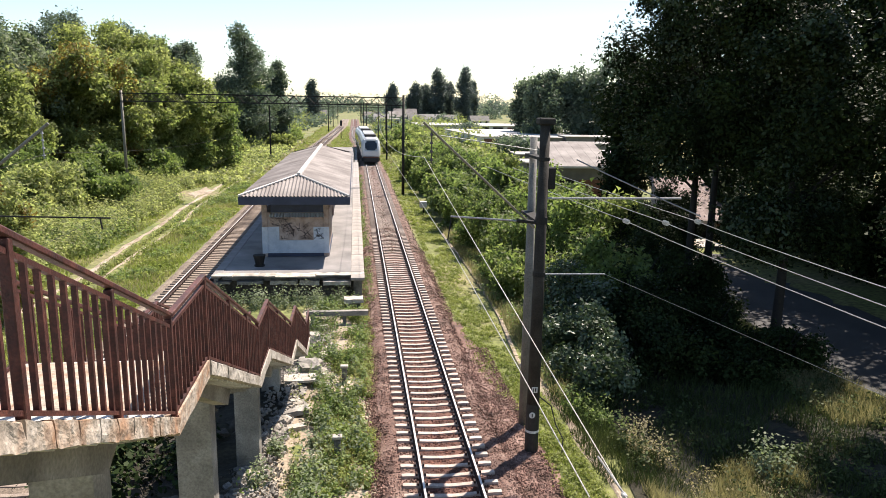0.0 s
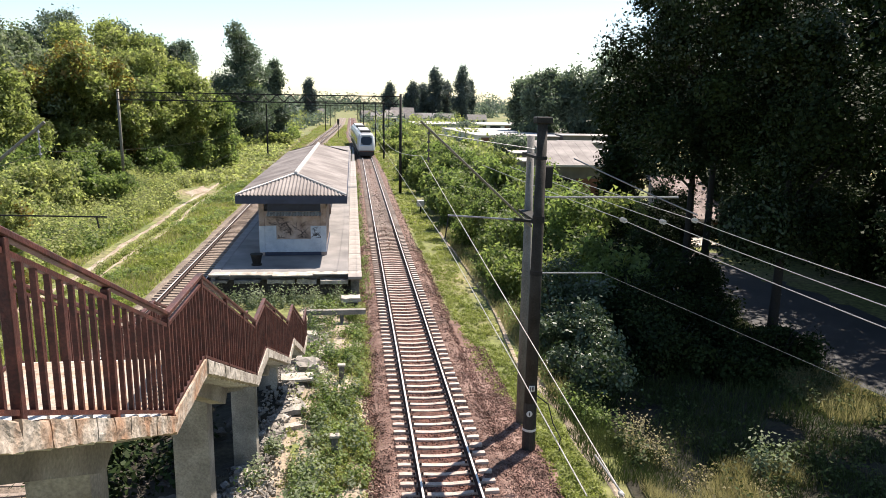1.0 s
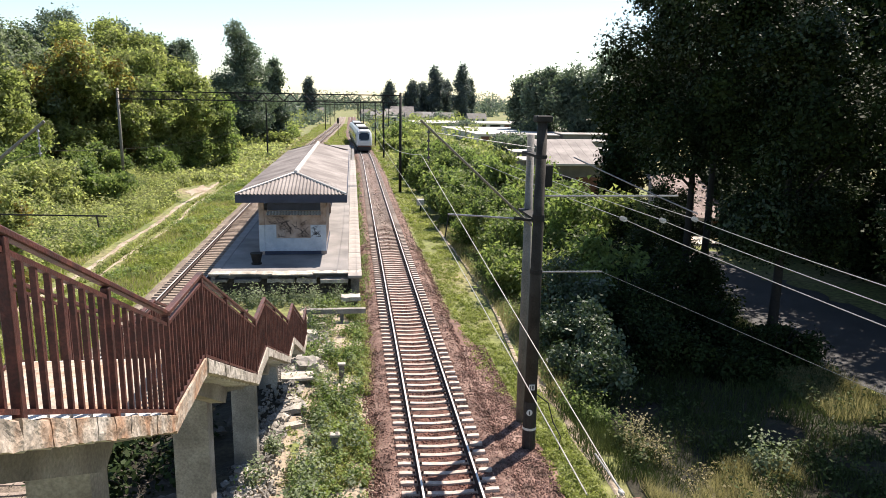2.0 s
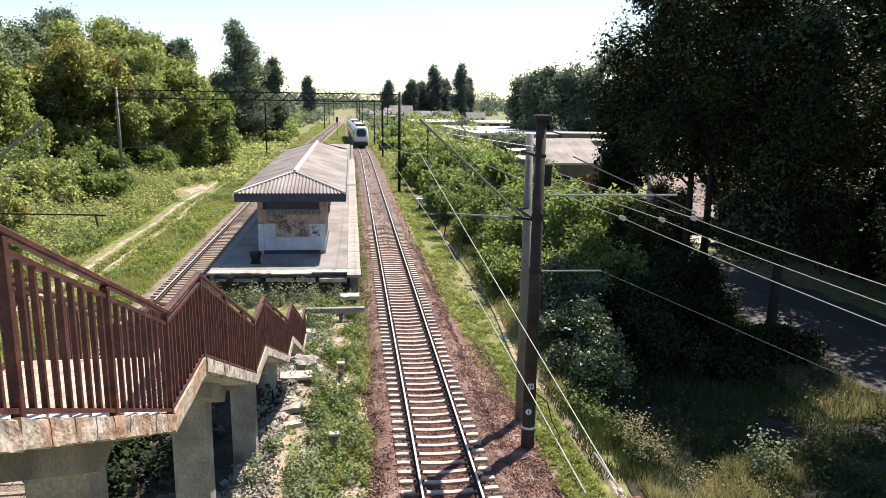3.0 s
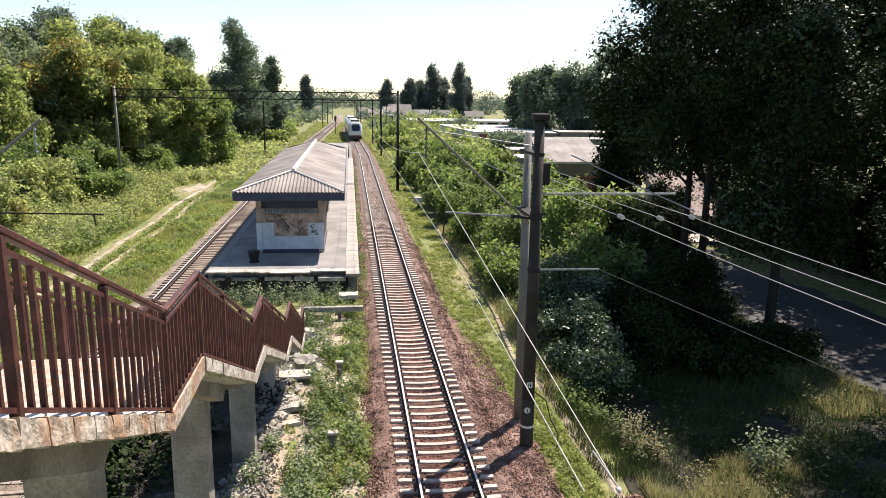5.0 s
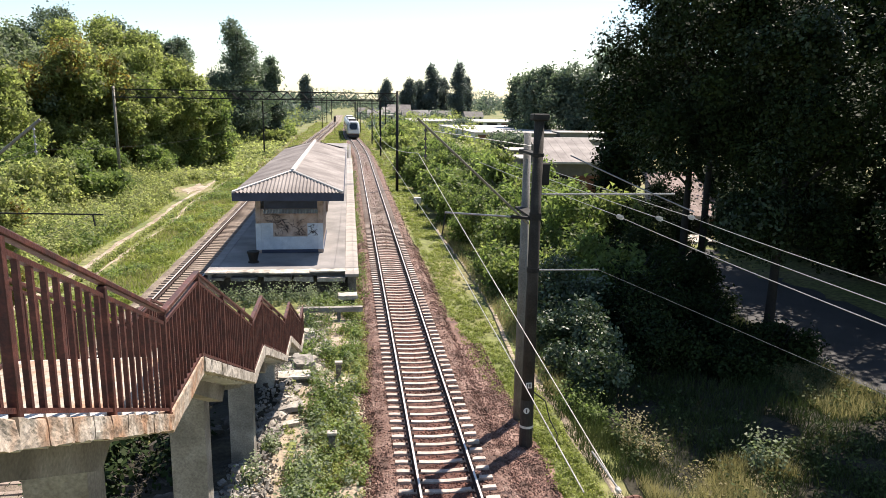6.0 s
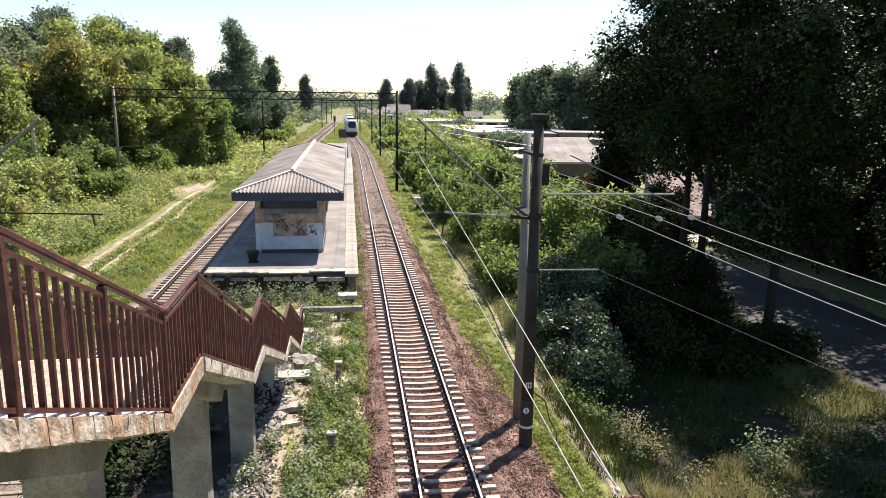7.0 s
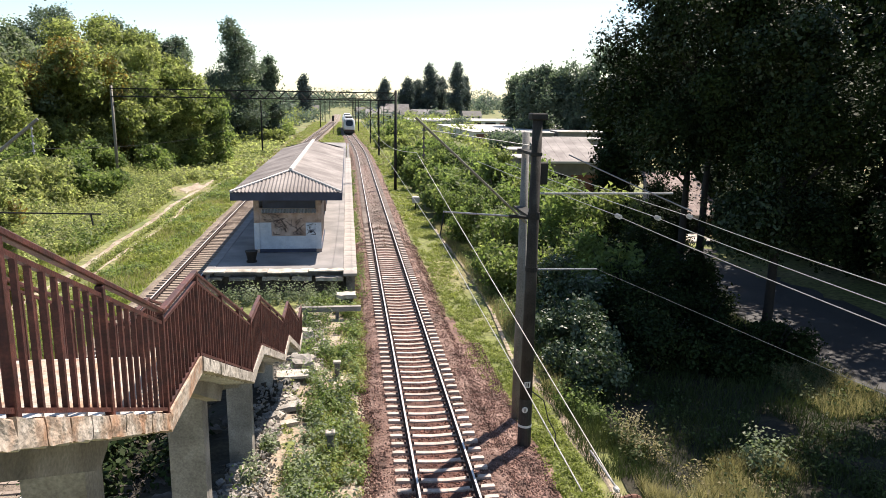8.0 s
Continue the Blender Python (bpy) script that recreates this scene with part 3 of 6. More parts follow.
def build_shelter():
    s = empty("platform_shelter", "long platform shelter with grey corrugated hipped roof and navy fascia", "shelter", (0, 0, PZ))
    s.matrix_basis = pose(0, 0, PZ)
    X0, X1, Y0, Y1 = -6.75, -0.37, 42.3, 79.5
    ze, zr, xr = 4.78 - PZ, 5.66 - PZ, -3.56
    yr0, yr1 = 45.9, 77.0
    roof = part("roof", boxes((X0 + 0.15, X1 - 0.15, Y0 + 0.2, Y1 - 0.2, ze - 0.12, ze - 0.06)), M_FASCIA, s, "dark boarded soffit")
    # roofing sheets in courses on both slopes and the hips
    ny = 11
    for i in range(ny):
        for side in (0, 1):
            bm = bmesh.new()
            xe = X1 if side else X0
            ya, yb = yr0 + (yr1 - yr0) * i / ny, yr0 + (yr1 - yr0) * (i + 1) / ny
            lift = 0.012 * (i % 2) + 0.01 * noise.noise(Vector((i * 3.7, side * 5, 1)))
            q = [(xe, ya, ze + lift), (xe, yb + 0.1, ze + lift), (xr, yb + 0.1, zr + lift), (xr, ya, zr + lift)]
            if not side:
                q = [q[1], q[0], q[3], q[2]]
            corrugated(bm, *q, 16, 0.012)
            part("roof_sheet", bm, M_ROOF, roof)
    for side in (0, 1):
        bm = bmesh.new()
        xe = X1 if side else X0
        q = [(xe, Y0, ze), (xe, yr0, ze), (xr, yr0, zr), (xr, yr0, zr)]
        if not side:
            q = [q[1], q[0], q[3], q[2]]
        corrugated(bm, *q, 14, 0.012)
        part("roof_sheet", bm, M_ROOF, roof)
    bm = bmesh.new()
    lo, hi = [], []
    for i in range(30 * 6 + 1):
        x = X0 + (X1 - X0) * i / 180
        t = max(0.0, 1 - abs(x - xr) / (X1 - xr if x > xr else xr - X0))
        off = 0.035 * math.cos(i * math.pi / 3)
        lo.append(bm.verts.new((x, Y0, ze + off)))
        hi.append(bm.verts.new((x, Y0 + (yr0 - Y0) * t + 0.01, ze + (zr - ze) * t + off)))
    for i in range(180):
        bm.faces.new((lo[i], lo[i + 1], hi[i + 1], hi[i]))
    part("hip_sheet", bm, M_ROOF, roof, "sunlit corrugated hip end")
    bm = bmesh.new()
    corrugated(bm, (X1, Y1, ze), (X0, Y1, ze), (xr, yr1, zr), (xr, yr1, zr), 30, 0.03)
    part("hip_sheet", bm, M_ROOF, roof)
    bm = bmesh.new()
    tube(bm, (xr, yr0 - 0.1, zr + 0.02), (xr, yr1 + 0.1, zr + 0.02), 0.16, 0.16, 8)
    part("ridge_cap", bm, M_RIDGE, roof, "pale metal ridge cap")
    for xe in (X0, X1):
        bm = bmesh.new()
        tube(bm, (xe, Y0, ze + 0.04), (xr, yr0, zr + 0.05), 0.07, 0.07, 6)
        part("hip_cap", bm, M_RIDGE, roof, "pale metal hip cap")
    part("fascia", boxes((X0 - 0.02, X1 + 0.02, Y0 - 0.04, Y0 + 0.02, ze - 0.5, ze - 0.05)), M_FASCIA, s, "navy front fascia board")
    for xe in (X0, X1):
        part("fascia", boxes((xe - 0.03, xe + 0.03, Y0 + 0.03, Y1, ze - 0.5, ze - 0.05)), M_FASCIA, s, "navy side fascia board")
    # ticket booth under the roof
    bx0, bx1, by0, by1 = -5.63, -1.69, 43.85, 50.5
    booth = part("booth", boxes((bx0, bx1, by0, by1, 0.16, 2.74)), M_BOOTH_BROWN, s, "brown plastered booth with graffiti")
    part("plinth", bevelled(boxes((bx0 - 0.05, bx1 + 0.05, by0 - 0.06, by1, 0.0, 0.22)), 0.02), M_FASCIA, booth, "dark plinth")
    part("lower_panel", boxes((bx0 + 0.01, bx1 - 0.01, by0 - 0.035, by0 - 0.004, 0.22, 1.02)), M_BOOTH_SKYLIT, booth, "whitewashed lower wall")
    part("white_patch", boxes((bx0 + 0.01, bx0 + 0.98, by0 - 0.03, by0 - 0.004, 1.02, 1.86)), M_BOOTH_SKYLIT, booth, "white painted patch")
    part("white_patch", boxes((bx1 - 0.90, bx1 - 0.01, by0 - 0.03, by0 - 0.004, 1.02, 1.84)), M_BOOTH_SKYLIT, booth, "white painted patch")
    rng = random.Random(9)

    def scrawl(x0, x1, z0, z1, n, mat):
        for _ in range(n):
            px, pz = rng.uniform(x0, x1), rng.uniform(z0, z1)
            pts = [(px, by0 - 0.045, pz)]
            for _ in range(7):
                px = min(x1, max(x0, px + rng.uniform(-0.22, 0.26)))
                pz = min(z1, max(z0, pz + rng.uniform(-0.22, 0.22)))
                pts.append((px, by0 - 0.045, pz))
            part("graffiti_stroke", tubes(pts, 0.012, 4), mat, booth)

    scrawl(bx0 + 1.1, bx1 - 1.0, 1.1, 2.1, 16, M_GRAFFITI)
    scrawl(bx1 - 0.85, bx1 - 0.1, 1.1, 1.8, 9, M_GRAFFITI)
    scrawl(bx0 + 0.3, bx0 + 1.5, 1.9, 2.4, 8, M_GRAFFITI)
    bm = bmesh.new()
    corrugated(bm, (bx0 + 0.45, by0 - 0.55, 2.53), (bx1 - 0.25, by0 - 0.55, 2.53), (bx1 - 0.25, by0 + 0.05, 2.72), (bx0 + 0.45, by0 + 0.05, 2.72), 18, 0.03)
    part("awning", bm, M_RIDGE, booth, "small corrugated awning")
    part("header", boxes((bx0 + 0.5, bx1 - 0.3, by0 - 0.03, by0 + 0.3, 2.745, ze - 0.1)), M_FASCIA, booth, "dark header above the awning")
    for x in (bx0 + 0.12, bx1 - 0.12, bx1 - 0.3):
        for y in ((by0 - 0.05,) if x != bx1 - 0.3 else (52.5, 60, 68, 76)):
            part("column", bevelled(boxes((x - 0.16, x + 0.16, y - 0.02, y + 0.3, 0.0, ze - 0.12)), 0.02), M_BOOTH_BROWN, s, "brown plastered column")
    for x in (bx0 + 0.12, bx1 - 0.12):
        part("column_coat", boxes((x - 0.168, x + 0.168, by0 - 0.078, by0 + 0.2, 0.22, 1.85)), M_BOOTH_SKYLIT, s, "whitewash on the column foot")
    for y in (52.5, 60, 68, 76):
        part("column", bevelled(boxes((bx0 - 0.4, bx0 - 0.08, y, y + 0.32, 0.0, ze - 0.12)), 0.02), M_BOOTH_BROWN, s, "brown plastered column")
    part("bench_wall", boxes((-4.2, -3.1, 53, 77, 0.0, 1.6)), M_BOOTH_SKYLIT, s, "whitewashed middle wall")


build_shelter()
bm = bmesh.new()
for z0, z1, r0, r1 in ((0, 0.08, 0.30, 0.30), (0.08, 0.6, 0.22, 0.34), (0.6, 0.66, 0.36, 0.36)):
    tube(bm, (0, 0, z0), (0, 0, z1), r0, r1, 12)
bin_ob = part("litter_bin", bm, M_STEEL_DARK)
bin_ob.matrix_basis = pose(-5.55, 41.3, PZ)
tagged(bin_ob, "round dark litter bin on the platform", "bin")
stones("ballast_stones", 2.596, -1.9, 2.2, 50, 118, 4500, 8, lambda x, y: -0.24 - 0.4 * max(0, abs(x - 2.596) - 1.7), 0.045, M_BALLAST_OLD, "dusty crushed stones further along")
stones("pale_stones", 2.596, -1.4, 1.4, 56, 118, 900, 9, lambda x, y: -0.24, 0.045, M_BALLAST_OLD, "pale dusty stones between the rails")
stones("ballast_stones", 2.3, -1.9, 2.0, 112, 175, 1600, 10, lambda x, y: -0.24 - 0.4 * max(0, abs(x - 2.4) - 1.7), 0.06, M_BALLAST_OLD, "loose crushed stones of the distant track")

# ---- footbridge stairs ----
SX0, SX1 = -4.0, -1.76
# slab-top outline (y, z): flights and landings from the bridge down to the platform end
STAIR = [(1.6, 9.30), (2.35, 9.30), (6.87, 7.25), (8.45, 7.25), (12.75, 5.32), (14.25, 5.32), (19.0, 3.36), (20.6, 3.36), (24.7, 1.55), (26.2, 1.55)]


def railing(parent, x, y0, z0, y1, z1, posts):
    """One panel run between two ends: sloping handrail, posts, flat bars, lower rail."""
    r = part("handrail", bevelled(prism(bmesh.new(), [(y0 - 0.03, z0 + 1.0), (y1 + 0.03, z1 + 1.0), (y1 + 0.03, z1 + 1.05), (y0 - 0.03, z0 + 1.05)], x - 0.035, x + 0.035), 0.008), M_RED, parent, "oxide-red handrail")
    part("top_rail", prism(bmesh.new(), [(y0, z0 + 0.90), (y1, z1 + 0.90), (y1, z1 + 0.935), (y0, z0 + 0.935)], x - 0.02, x + 0.02), M_RED, parent)
    part("bottom_rail", prism(bmesh.new(), [(y0, z0 + 0.01), (y1, z1 + 0.01), (y1, z1 + 0.045), (y0, z0 + 0.045)], x - 0.02, x + 0.02), M_RED, parent)
    for t in posts:
        y, z = y0 + (y1 - y0) * t, z0 + (z1 - z0) * t
        part("post", bevelled(boxes((x - 0.03, x + 0.03, y - 0.03, y + 0.03, z - 0.12, z + 1.0)), 0.006), M_RED, parent)
    n = max(2, round(abs(y1 - y0) / 0.165))
    for i in range(1, n):
        t = i / n
        if posts and min(abs(t - p) for p in posts) * abs(y1 - y0) < 0.06:
            continue
        y, z = y0 + (y1 - y0) * t, z0 + (z1 - z0) * t
        lean = 0.006 * noise.noise(Vector((y * 9, x, z)))
        b = boxes((x - 0.017 + lean, x + 0.017 + lean, y - 0.015, y + 0.015, z + 0.03, z + 0.93))
        part("bar", b, M_RED, parent)


def build_stairs():
    s = empty("footbridge_stairs", "concrete footbridge stairs with oxide-red steel railings", "stairs", (0, 0, 0))
    for i in range(len(STAIR) - 1):
        (y0, z0), (y1, z1) = STAIR[i], STAIR[i + 1]
        flat = abs(z1 - z0) < 0.01
        if flat:
            b = boxes((SX0, SX1, y0, y1, z0 - 0.22, z0))
            part("landing", rough_up(b, 6, 0.016, 5, i), M_CONC_RUSTY if i in (0, 2) else M_CONC_LIGHT, s, "crumbling concrete landing slab")
        else:
            n = max(4, round((z0 - z1) / 0.16))
            pts = []
            for k in range(n):
                ya, yb = y0 + (y1 - y0) * k / n, y0 + (y1 - y0) * (k + 1) / n
                za, zb = z0 + (z1 - z0) * k / n, z0 + (z1 - z0) * (k + 1) / n
                part("step", bevelled(boxes((SX0 + 0.05, SX1 - 0.13, ya - 0.03, yb, zb - 0.06, zb + 0.04)), 0.012), M_STEP, s)
                part("edge_block", rough_up(prism(bmesh.new(), [(ya + 0.003, za - 0.02), (yb - 0.003, zb - 0.02), (yb - 0.003, zb - 0.195), (ya + 0.003, za - 0.195)], SX1 - 0.12, SX1 + 0.015), 5, 0.016, 9, k + i * 7), M_CONC_RUSTY if i == 1 else M_CONC_LIGHT, s, "weathered concrete step end")
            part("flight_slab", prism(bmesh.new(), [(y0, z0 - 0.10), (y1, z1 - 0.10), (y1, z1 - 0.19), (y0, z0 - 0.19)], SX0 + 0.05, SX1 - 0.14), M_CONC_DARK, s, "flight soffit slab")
            for x in (SX1 - 0.75, SX0 + 0.45):
                part("stringer", prism(bmesh.new(), [(y0 + 0.15, z0 - 0.20), (y1 - 0.25, z1 - 0.14), (y1 - 0.55, z1 - 0.30), (y0 + 0.15, z0 - 0.42)], x, x + 0.24), M_CONC, s, "grey concrete stringer beam")
        posts = {1: (0.0, 0.333, 0.655, 1.0), 0: (0.0,), 3: (0.0, 0.36, 0.7, 1.0), 5: (0.0, 0.36, 0.7, 1.0), 7: (0.0, 0.36, 0.7, 1.0), 8: (1.0,)}.get(i, ())
        railing(s, SX1 - 0.04, y0, z0, y1, z1, posts)
        railing(s, SX0 + 0.06, y0, z0, y1, z1, posts)
    # single columns with tapered hammerhead beams
    for y, top in ((7.65, 7.02), (13.5, 5.09), (19.8, 3.13), (25.4, 1.32)):
        part("column", rough_up(boxes((-3.48, -2.82, y - 0.25, y + 0.25, -1.2, top - 0.28)), 3, 0.012, 3, y), M_CONC, s, "grey concrete column")
        bm = bmesh.new()
        rows = []
        for yy in (y - 0.24, y + 0.24):
            rows.append([bm.verts.new((x, yy, z)) for x, z in ((SX0 + 0.02, top), (SX0 + 0.02, top - 0.2), (-3.56, top - 0.36), (-2.74, top - 0.36), (SX1 - 0.36, top - 0.27), (SX1 - 0.2, top))])
        bm.faces.new(rows[0])
        bm.faces.new(rows[1][::-1])
        for k in range(6):
            bm.faces.new((rows[0][k], rows[1][k], rows[1][(k + 1) % 6], rows[0][(k + 1) % 6]))
        bmesh.ops.recalc_face_normals(bm, faces=bm.faces[:])
        part("hammerhead", bevelled(bm, 0.015), M_CONC, s, "tapered concrete hammerhead beam")


build_stairs()


def build_bridge():
    b = empty("footbridge", "concrete footbridge deck crossing over the tracks", "footbridge", kind="structure")
    part("deck", boxes((-14, 16, -1.6, 0.35, 8.0, 8.62)), M_CONC, b, "concrete deck slab")
    part("stair_head", boxes((-4.0, -1.78, 0.36, 1.58, 9.04, 9.29)), M_CONC_LIGHT, b, "concrete stair head")
    for x in (-12, 14):
        part("pier", boxes((x - 0.4, x + 0.4, -1.2, 0, -1.2, 7.99)), M_CONC, b)


build_bridge()


# ---- overhead line poles ----
def insulator(parent, a, b, discs, r=0.11, mat=None):
    a, b = Vector(a), Vector(b)
    bm = tube(bmesh.new(), a, b, 0.02, 0.02, 6)
    for i in range(discs):
        p = a.lerp(b, (i + 0.5) / discs)
        d = (b - a).normalized() * 0.035
        tube(bm, p - d, p + d, r * 0.45, r, 10)
    return part("insulator", bm, mat or M_PORCELAIN, parent, "glazed disc insulators")


def cantilever(parent, foot, head, drop, r=0.036, mat=None, glaze=None):
    """An inclined tube from the pole over the track with an insulator string under its end."""
    foot, head = Vector(foot), Vector(head)
    part("cantilever", tubes([foot, head], r, 8), mat or M_TUBE, parent, "weathered inclined cantilever tube")
    mid = foot.lerp(head, 0.93)
    insulator(parent, mid, mid - Vector((0, 0, drop)), 4, 0.06, glaze or M_GLAZE_DARK)


def build_anchor_pole():
    p = empty("catenary_pole", "twin grey concrete overhead line pole with number plates", "pole", (5.44, 20.4, -0.55))
    z = -0.55
    ox, oy = 5.44, 20.4

    def loc(a):
        return (a[0] - ox, a[1] - oy, a[2] - z)

    bm = bmesh.new()
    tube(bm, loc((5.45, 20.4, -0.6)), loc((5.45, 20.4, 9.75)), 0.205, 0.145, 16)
    front = part("front_pole", bm, M_POLE, p, "weathered concrete pole darkened for its unlit face", smooth=True)
    bm = bmesh.new()
    tube(bm, loc((5.66, 22.3, -0.6)), loc((5.60, 22.3, 9.3)), 0.185, 0.115, 16)
    part("back_pole", bm, M_POLE_LIGHT, p, "pale concrete strut pole", smooth=True)
    part("cap", bevelled(boxes((5.22 - ox, 5.70 - ox, 20.18 - oy, 20.62 - oy, 9.74 - z, 9.93 - z)), 0.03), M_STEEL_DARK, p, "dark steel cap")
    for zz, w in ((6.9, 0.06), (8.75, 0.05), (5.32, 0.07), (7.0, 0.05)):
        part("clamp_band", tube(bmesh.new(), loc((5.45, 20.4, zz - w)), loc((5.45, 20.4, zz + w)), 0.215 - 0.005 * zz, None, 16), M_STEEL_DARK, p)
    part("tie_bar", boxes((5.3 - ox, 5.66 - ox, 20.55 - oy, 22.4 - oy, 6.86 - z, 6.94 - z)), M_STEEL_DARK, p)
    part("tie_bar", boxes((5.36 - ox, 5.62 - ox, 20.55 - oy, 22.4 - oy, 8.7 - z, 8.78 - z)), M_STEEL_DARK, p)
    # plates and paint on the shaft
    f = -0.21
    part("number_plate", boxes((-0.11, 0.07, f - 0.02, f, 1.60 - z, 1.78 - z)), M_WHITE, front, "white plate")
    part("plate_bar", boxes((-0.075, -0.05, f - 0.028, f - 0.02, 1.63 - z, 1.75 - z)), M_BLACK, front)
    part("plate_bar", boxes((-0.01, 0.03, f - 0.028, f - 0.02, 1.63 - z, 1.75 - z)), M_BLACK, front)
    part("black_band", tube(bmesh.new(), (0.01, 0, -0.14), (0.01, 0, 1.72), 0.214, 0.207, 16, False), M_BLACK, front, "black painted foot")
    part("white_band", tube(bmesh.new(), (0.01, 0, 0.78), (0.01, 0, 0.86), 0.217, 0.216, 16, False), M_WHITE, front, "white painted ring")
    disc = tube(bmesh.new(), (-0.06, f + 0.006, 1.40), (-0.06, f - 0.014, 1.40), 0.095, 0.095, 16)
    part("number_disc", disc, M_WHITE, front, "round white disc")
    part("plate_bar", boxes((-0.075, -0.045, f - 0.025, f - 0.014, 1.34, 1.46)), M_BLACK, front)
    # arms over the track and away from it
    cantilever(p, loc((5.25, 20.4, 6.72)), loc((1.92, 20.4, 9.76)), 0.95)
    part("cantilever_stay", tubes([loc((5.3, 20.4, 9.0)), loc((2.4, 20.4, 9.4))], 0.012, 5), M_STEEL, p)
    part("registration_arm", tubes([loc((4.9, 20.4, 6.92)), loc((2.74, 20.4, 7.07))], 0.03, 6), M_STEEL, p, "registration tube")
    part("registration_arm", tubes([loc((2.76, 20.4, 7.03)), loc((2.66, 20.35, 6.38))], 0.018, 6), M_STEEL_DARK, p)
    part("arm_insulator", tubes([loc((5.3, 20.4, 6.88)), loc((4.7, 20.4, 6.94))], 0.05, 8), M_STEEL_DARK, p)
    part("side_arm", tubes([loc((5.5, 20.4, 7.60)), loc((9.74, 20.4, 7.60))], 0.033, 6), M_WIRE, p, "bright steel side arm")
    part("side_arm", tubes([loc((5.5, 20.4, 5.30)), loc((7.5, 20.4, 5.28))], 0.028, 6), M_STEEL, p, "short steel side arm")
    part("switch_box", bevelled(boxes((5.60 - ox, 5.86 - ox, 20.5 - oy, 20.8 - oy, 7.85 - z, 8.5 - z)), 0.03), M_STEEL_DARK, p, "dark switchgear box")
    part("earth_cable", tubes([loc((5.62, 20.35, 1.4)), loc((6.0, 20.3, 1.1)), loc((6.15, 20.2, 0.5)), loc((6.35, 20.0, 0.1)), loc((6.3, 19.9, -0.5))], 0.02, 5), M_BLACK, p, "slack black cable")


build_anchor_pole()


def build_left_pole():
    p = empty("catenary_pole", "grey concrete overhead line pole with inclined cantilever", "pole", (-13.6, 26.0, -0.7))
    part("shaft", tube(bmesh.new(), (0, 0, -0.1), (0, 0, 10.4), 0.2, 0.14, 14), M_POLE_LIGHT, p, smooth=True)
    ex, ez = Vector((0, 0, 7.4)), Vector((3.28, 0, 10.1))
    cantilever(p, ex, ez, 1.0, 0.055, M_POLE_LIGHT, M_STEEL)
    part("registration_arm", tubes([Vector((0, 0, 6.95)), Vector((5.05, 0, 6.85))], 0.03, 6), M_STEEL_DARK, p, "registration tube")
    part("arm_end", tubes([Vector((4.7, 0, 6.86)), Vector((4.75, 0, 6.45))], 0.03, 6), M_STEEL_DARK, p)


build_left_pole()


def gantry(name, y, x0, x1, z0, z1, bays, label, group):
    g = empty(name, label, "gantry", (0, y, 0), group=group)
    hw = 0.45
    for z in (z0, z1):
        for s in (-hw, hw):
            part("chord", boxes((x0, x1, s - 0.05, s + 0.05, z - 0.055, z + 0.055)), M_STEEL_DARK, g)
    for i in range(bays):
        xa, xb = x0 + (x1 - x0) * i / bays, x0 + (x1 - x0) * (i + 1) / bays
        for s in (-hw, hw):
            zz = (z0, z1) if i % 2 else (z1, z0)
            part("lattice_bar", tubes([(xa, s, zz[0]), (xb, s, zz[1])], 0.03, 4), M_STEEL_DARK, g)
        part("lattice_bar", tubes([(xa, -hw, z1), (xb, hw, z1)], 0.03, 4), M_STEEL_DARK, g)
    for x in (x0, x1):
        part("post", tube(bmesh.new(), (x, 0, -1.2), (x, 0, z1 + 0.3), 0.18, 0.14, 12), M_STEEL_DARK if x == x1 else M_TUBE, g, "concrete gantry post", smooth=True)
    return g


gantry("catenary_gantry", 84, -25.5, 5.55, 9.85, 10.70, 40, "dark steel lattice gantry spanning both tracks", "catenary gantries")
gantry("catenary_gantry", 190, -22, 8.0, 8.6, 9.6, 24, "distant steel lattice gantry over the tracks", "catenary gantries")


def far_pole(x, y, h, arm):
    p = empty("line_pole", "slim distant overhead line pole beside the track", "pole", (x, y, -0.8), group="line poles")
    part("shaft", tube(bmesh.new(), (0, 0, 0), (0, 0, h), 0.17, 0.12, 8), M_STEEL_DARK, p)
    part("bracket", tubes([(0, 0, h - 2.4), (arm, 0, h - 1.0)], 0.05, 5), M_STEEL_DARK, p)
    part("bracket", tubes([(0, 0, h - 3.2), (arm, 0, h - 3.1)], 0.04, 5), M_STEEL_DARK, p)


for x, y, h, arm in ((5.7, 132, 10.5, -2.8), (5.2, 165, 10.5, -2.8), (3.4, 222, 10.5, -2.8), (-16, 140, 10, 3), (-19, 215, 10, 3), (12, 240, 10, 2), (3.2, 275, 10.5, -2.8), (3.0, 325, 10.5, -2.8), (-9, 250, 10.5, 2.6), (-8.6, 290, 10.5, 2.6), (-8, 345, 10.5, 2.6), (2.8, 380, 10.5, -2.8)):
    far_pole(x, y, h, arm)


# ---- wires ----
def wire(name, pts, r, label, mat=None, sides=5):
    return tagged(part(name, tubes(pts, r, sides), mat or M_WIRE), label, "wire")


